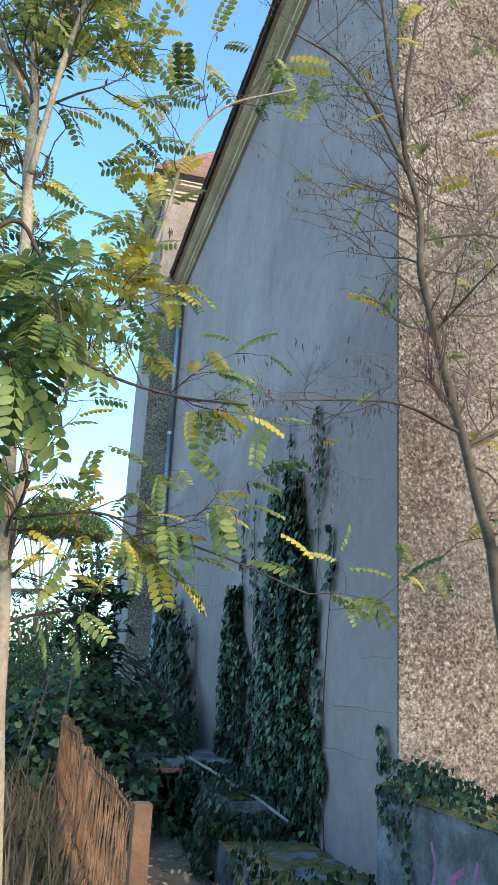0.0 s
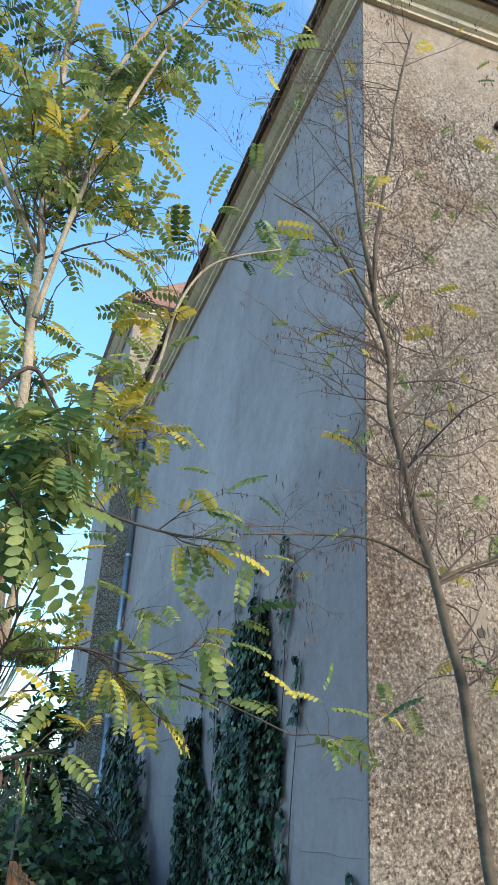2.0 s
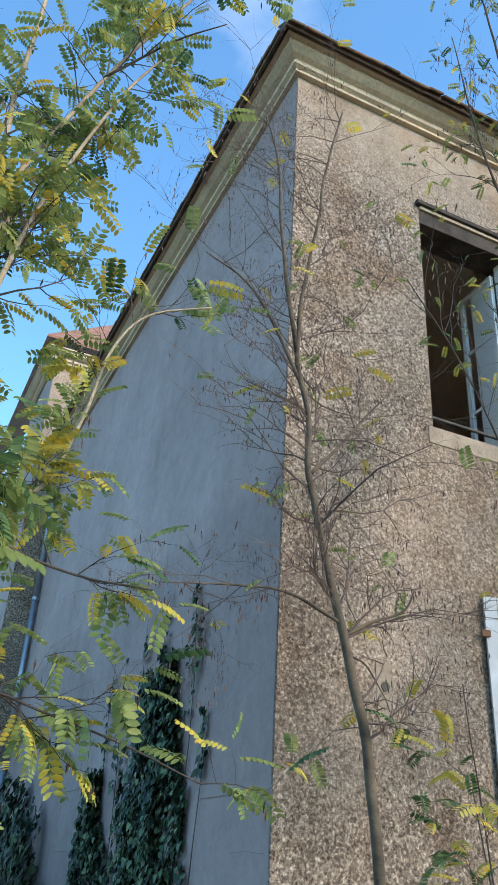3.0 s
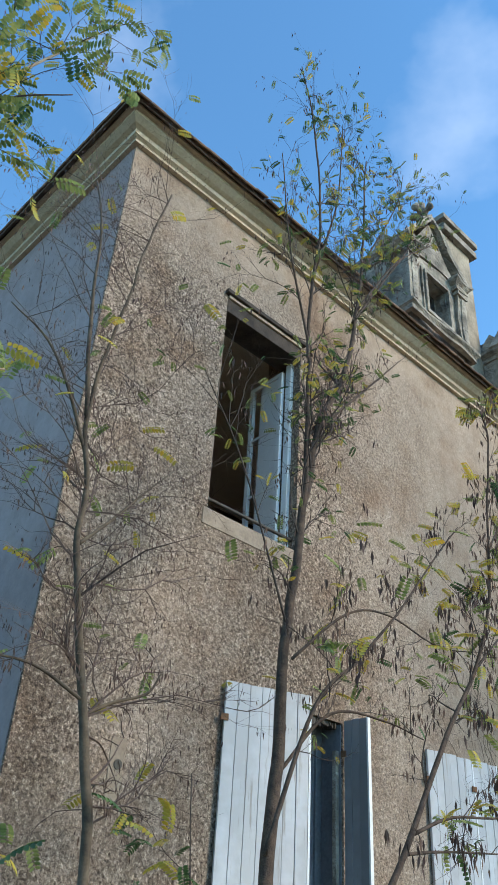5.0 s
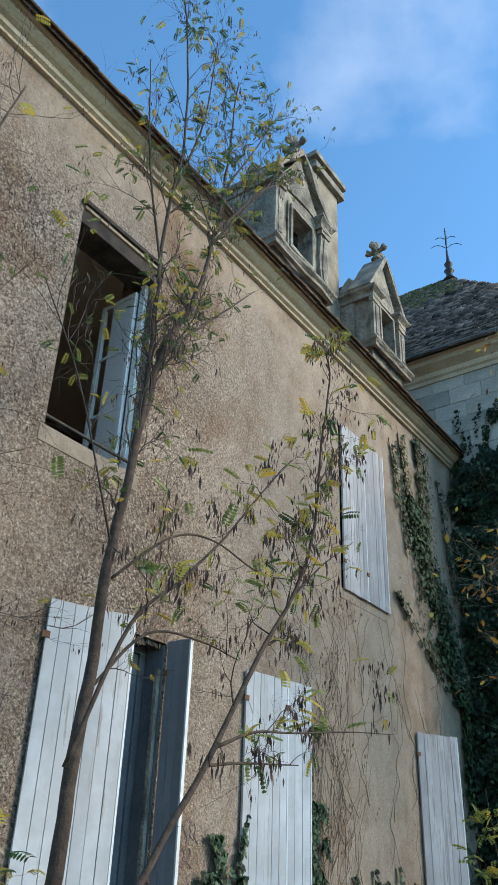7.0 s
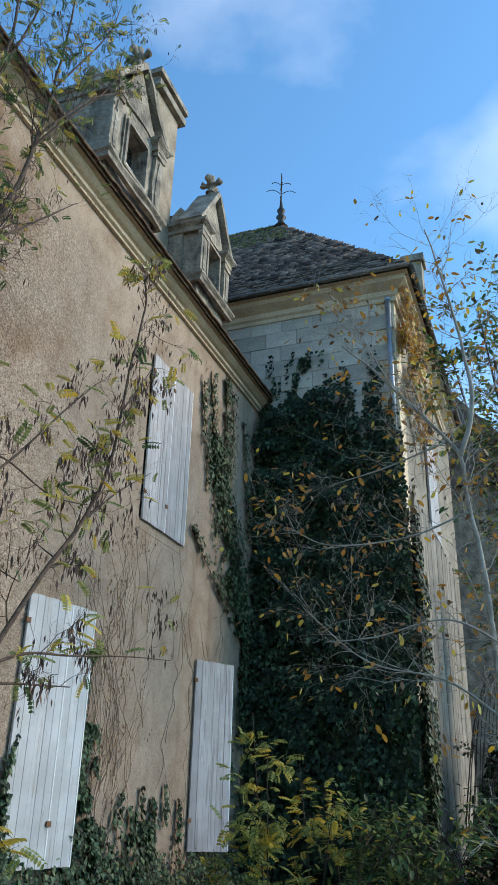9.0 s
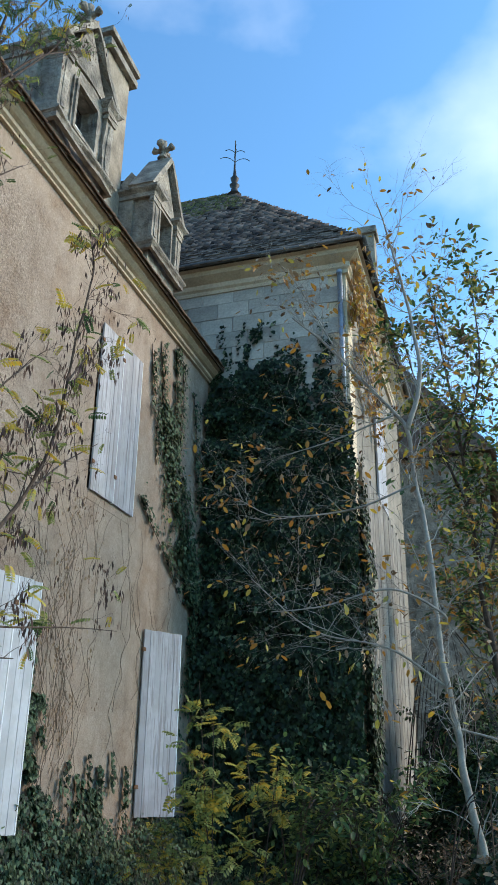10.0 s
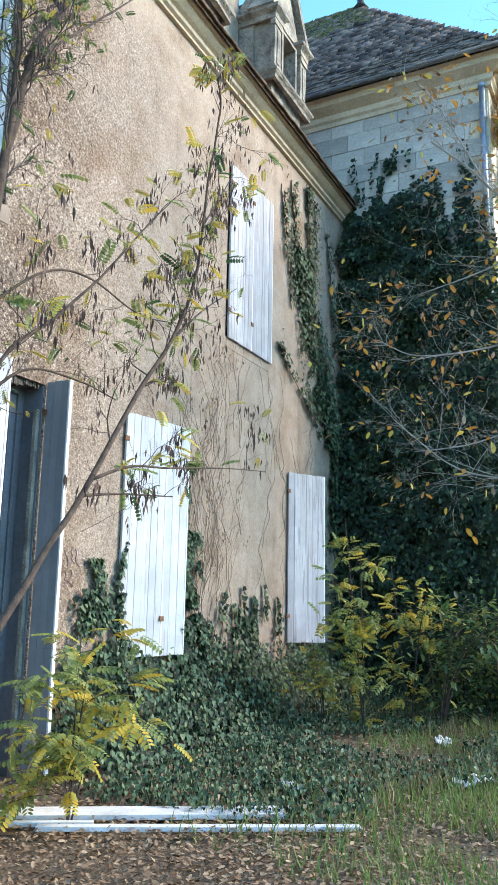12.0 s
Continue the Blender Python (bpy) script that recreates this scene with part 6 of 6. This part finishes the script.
a, r = np.random.uniform(0, 2 * np.pi, n), np.sqrt(np.random.random(n))
x, y = 1.5 + 3.9 * r * np.cos(a), 60 + 3.9 * r * np.sin(a)
z = 10.2 + 2.0 * np.sqrt(np.clip(1 - r ** 2, 0.02, 1)) * np.random.random(n) + 0.7 * n2(x, y, 0.8) * (1 - r * 0.5)
keep = n2(x * 1.0, z * 1.4, 0.9) > -0.35
cloud("crown", [(BLADE, np.stack([x, y, z], 1)[keep], np.stack([rnd(n), rnd(n), rnd(n, 0, 1)], 1)[keep], np.stack([rnd(n), rnd(n), rnd(n)], 1)[keep], np.random.uniform(0.5, 0.9, keep.sum()), LEAF_DARK),
                (OVAL, np.stack([x, y, z], 1)[keep][::2], np.stack([rnd(n), rnd(n), rnd(n)], 1)[keep][::2], np.stack([rnd(n), rnd(n), rnd(n)], 1)[keep][::2], np.random.uniform(0.2, 0.4, len(keep[keep][::2])), LEAF_GREEN)], pine)

# ---- leaf litter, grass ----
np.random.seed(12)
n = 62000
x, y = 2.3 + np.abs(np.random.normal(0, 4.0, n)) * np.sign(np.random.random(n) - 0.16), np.random.normal(1.9, 1.9, n)
keep = (y < 4.55) & (n2(x, y, 0.6) > -0.35 - 0.4 * np.random.random(n))
x, y = x[keep], y[keep]
n = len(x)
z = 0.01 + 0.05 * np.random.random(n)
lit = cloud("leaf_litter", [(OVAL, np.stack([x, y, z], 1), np.stack([rnd(n), rnd(n), rnd(n) * 0.3], 1), np.stack([rnd(n) * 0.6, rnd(n) * 0.6, np.ones(n)], 1), np.random.uniform(0.018, 0.055, n), LEAF_BROWN)])
tagged(lit, "brown dead leaves strewn over the ground", "leaf litter", kind="stuff")
n = 34000
x, y = np.random.normal(7.6, 2.6, n), np.random.normal(0.2, 1.3, n)
keep = (n2(x, y, 0.8) > -0.25 + 0.14 * (y - 1.0)) & (y < 2.8)
x, y = x[keep], y[keep]
n = len(x)
gr = cloud("grass", [(BLADE, np.stack([x, y, np.zeros(n)], 1), np.stack([rnd(n) * 0.5, rnd(n) * 0.5, np.ones(n)], 1), np.stack([rnd(n), rnd(n), rnd(n) * 0.1], 1), np.random.uniform(0.06, 0.2, n), GRASS)])
tagged(gr, "short green grass among the dead leaves", "grass", kind="stuff")
n = 9000
x, y = np.random.uniform(5.2, 10.4, n), np.random.uniform(-1.6, 2.8, n)
keep = n2(x, y, 1.1) > 0.1
x, y = x[keep], y[keep]
n = len(x)
sk = cloud("dry_stalks", [(BLADE, np.stack([x, y, np.zeros(n)], 1), np.stack([rnd(n) * 0.5, rnd(n) * 0.5, np.ones(n)], 1), np.stack([rnd(n), rnd(n), rnd(n) * 0.1], 1), np.random.uniform(0.06, 0.24, n), m) for m in (LEAF_BROWN,)] + [(BLADE, np.stack([x + 0.03, y, np.zeros(n)], 1), np.stack([rnd(n) * 0.5, rnd(n) * 0.5, np.ones(n)], 1), np.stack([rnd(n), rnd(n), rnd(n) * 0.1], 1), np.random.uniform(0.06, 0.18, n), GRASS)])
tagged(sk, "dry brown weed stalks before the pavilion", "weeds", kind="stuff")
n = 3500
x, y = 0.42 - np.abs(np.random.normal(0, 0.75, n)), np.random.normal(4.6, 1.6, n)
st = cloud("dry_grass", [(BLADE, np.stack([x, y, np.zeros(n)], 1), np.stack([rnd(n) * 0.5, rnd(n) * 0.5, np.ones(n)], 1), np.stack([rnd(n), rnd(n), rnd(n) * 0.1], 1), np.random.uniform(0.15, 0.75, n), STRAW)])
tagged(st, "dry straw-coloured grass beside the fence", "grass", kind="stuff")
n = 7000
x, y = np.random.normal(-0.3, 1.0, n), np.random.normal(4.6, 1.9, n)
keep = x < 1.5
x, y = x[keep], y[keep]
n = len(x)
lit = cloud("leaf_litter", [(OVAL, np.stack([x, y, 0.01 + 0.05 * np.random.random(n)], 1), np.stack([rnd(n), rnd(n), rnd(n) * 0.3], 1), np.stack([rnd(n) * 0.6, rnd(n) * 0.6, np.ones(n)], 1), np.random.uniform(0.03, 0.08, n), LEAF_BROWN)])
tagged(lit, "dead leaves on the path beside the fence", "leaf litter", kind="stuff")

# ---- pieces: dressed stones, slates and tiles ----
rng = random.Random(17)


def brick_mesh(name, w, d, h, bevel, material):
    bm = boxes((-w / 2, w / 2, -d / 2, d / 2, -h / 2, h / 2))
    bmesh.ops.bevel(bm, geom=bm.edges[:], offset=bevel, segments=1, affect="EDGES")
    me = bpy.data.meshes.new(name)
    bm.to_mesh(me)
    bm.free()
    me.materials.append(material)
    return me


side = [o for o in pav.children if o.name.startswith("wall_side")][0]
ASHLAR = simple("ashlar", (0.37, 0.345, 0.30), (0.52, 0.485, 0.42), 1.8, 0.9, 0, 24, 0.5, 0.02, 0.12)
block_mesh = brick_mesh("stone_block", 0.632, 0.05, 0.329, 0.006, ASHLAR)
for c in range(10):
    z = 7.15 + 0.335 * c
    y = PAV_Y + 0.34 + (0.32 if c % 2 else 0)
    while y < YF + 0.6:
        ob = new("stone_block", block_mesh)
        ob.parent = side
        ob.matrix_local = pose(XP - 0.012 + rng.uniform(-0.006, 0.004), y, z, rng.uniform(-0.4, 0.4), 0, 90)
        y += 0.637

slate_roof = bpy.data.objects["roof_pavilion"]
slate_mesh = brick_mesh("slate", 0.155, 0.19, 0.018, 0.003, SLATE)
# the slope that faces the wing: the lowest courses one by one, the rest joined
A0, A1, B0, B1 = Vector((XP - 0.4, PAV_Y - 0.4, PAV_EAVE)), Vector((XP - 0.4, YF + 3.0, PAV_EAVE)), Vector((15.2, 5.05, 14.75)), Vector((15.2, 7.2, 14.75))
up = (Vector((15.2, 0, 14.75)) - Vector((XP - 0.4, 0, PAV_EAVE))).normalized()
nrm = Vector((-up.z, 0, up.x))
rot = Matrix((Vector((0, 1, 0)), up, nrm)).transposed().to_4x4()
SLAB = ([(x, y, z) for z in (-0.5, 0.5) for x, y in ((-0.5, -0.5), (0.5, -0.5), (0.5, 0.5), (-0.5, 0.5))], [(3, 2, 1, 0), (4, 5, 6, 7), (0, 1, 5, 4), (1, 2, 6, 5), (2, 3, 7, 6), (3, 0, 4, 7)])
SLAB = ([(x * 1.15, y, z * 0.09) for x, y, z in SLAB[0]], SLAB[1])
rows_n, made, rest = 47, 0, []
for i in range(rows_n):
    f = i / (rows_n - 1)
    lo, hi = A0.lerp(B0, f), A1.lerp(B1, f)
    y = lo.y + 0.10
    while y < hi.y:
        p = Vector((lo.x, y + rng.uniform(-0.015, 0.015), lo.z)) + nrm * (0.02 + rng.uniform(0, 0.02)) + up * rng.uniform(-0.02, 0.02)
        if made < 290:
            ob = new("slate", slate_mesh)
            ob.parent = slate_roof
            ob.matrix_local = Matrix.Translation(p) @ rot @ pose(0, 0, 0, -5 + rng.uniform(-3, 3), 0, rng.uniform(-5, 5))
            made += 1
        elif rng.random() > 0.02:
            rest.append((p, up + Vector((rng.uniform(-0.05, 0.05), rng.uniform(-0.08, 0.08), 0)) + nrm * rng.uniform(0.02, 0.14), nrm))
        y += 0.160
upper = cloud("upper_slates", [(SLAB, [tuple(p) for p, _, _ in rest], [tuple(u) for _, u, _ in rest], [tuple(q) for _, _, q in rest], [0.155] * len(rest), SLATE)], slate_roof)
tagged(upper, kind="stuff")
np.random.seed(31)
n = 2600
q = np.random.random(n)
yy = np.random.uniform(4.6, 7.2, n)
mx, mz = 14.0 + 1.2 * q, PAV_EAVE + (14.0 + 1.2 * q - XP + 0.4) / (15.2 - XP + 0.4) * 4.0
keep = (n2(yy, mz, 0.9) + (q - 0.75) > -0.12) & (yy > 1.75 + 3.5 * (mx - 12.44) / 2.76)
moss_roof = cloud("roof_moss", [(OVAL, np.stack([mx - 0.03, yy, mz + 0.03], 1)[keep], np.stack([0.6 + rnd(n) * 0.3, rnd(n), 0.9 + rnd(n) * 0.3], 1)[keep], np.stack([rnd(n) * 0.2 - 0.8, rnd(n) * 0.2, np.ones(n) * 0.6], 1)[keep], np.random.uniform(0.06, 0.12, keep.sum()), MOSS)])
tagged(moss_roof, "yellow-green moss near the top of the dark roof", "moss", kind="stuff")

tile_mesh = brick_mesh("roof_tile", 0.175, 0.34, 0.022, 0.004, TILE)
sl = (RIDGE_Z - EAVE) / (RIDGE_Y - YF + 0.30)
ang = math.degrees(math.atan(sl))
for i in range(62):
    x = XC - 0.20 + 0.18 * i
    if x > XP - 0.1:
        break
    for r_ in range(2):
        ob = new("roof_tile", tile_mesh)
        ob.parent = roof
        ob.matrix_local = pose(x + 0.09 * r_, YF - 0.22 + 0.18 * r_, EAVE + 0.075 + 0.18 * r_ * sl + rng.uniform(0, 0.015), ang - 6 + rng.uniform(-2, 2), 0, rng.uniform(-2, 2))
sl2 = (RIDGE_Z - EAVE) / 4.5
ang2 = math.degrees(math.atan(sl2))
for i in range(52):
    y = YF - 0.10 + 0.18 * i
    ob = new("roof_tile", tile_mesh)
    ob.parent = roof
    ob.matrix_local = pose(XC - 0.20, y, EAVE + 0.09 + rng.uniform(0, 0.015), 0, 0, -90) @ pose(0, 0, 0, ang2 - 6 + rng.uniform(-2, 2), 0, rng.uniform(-2, 2))
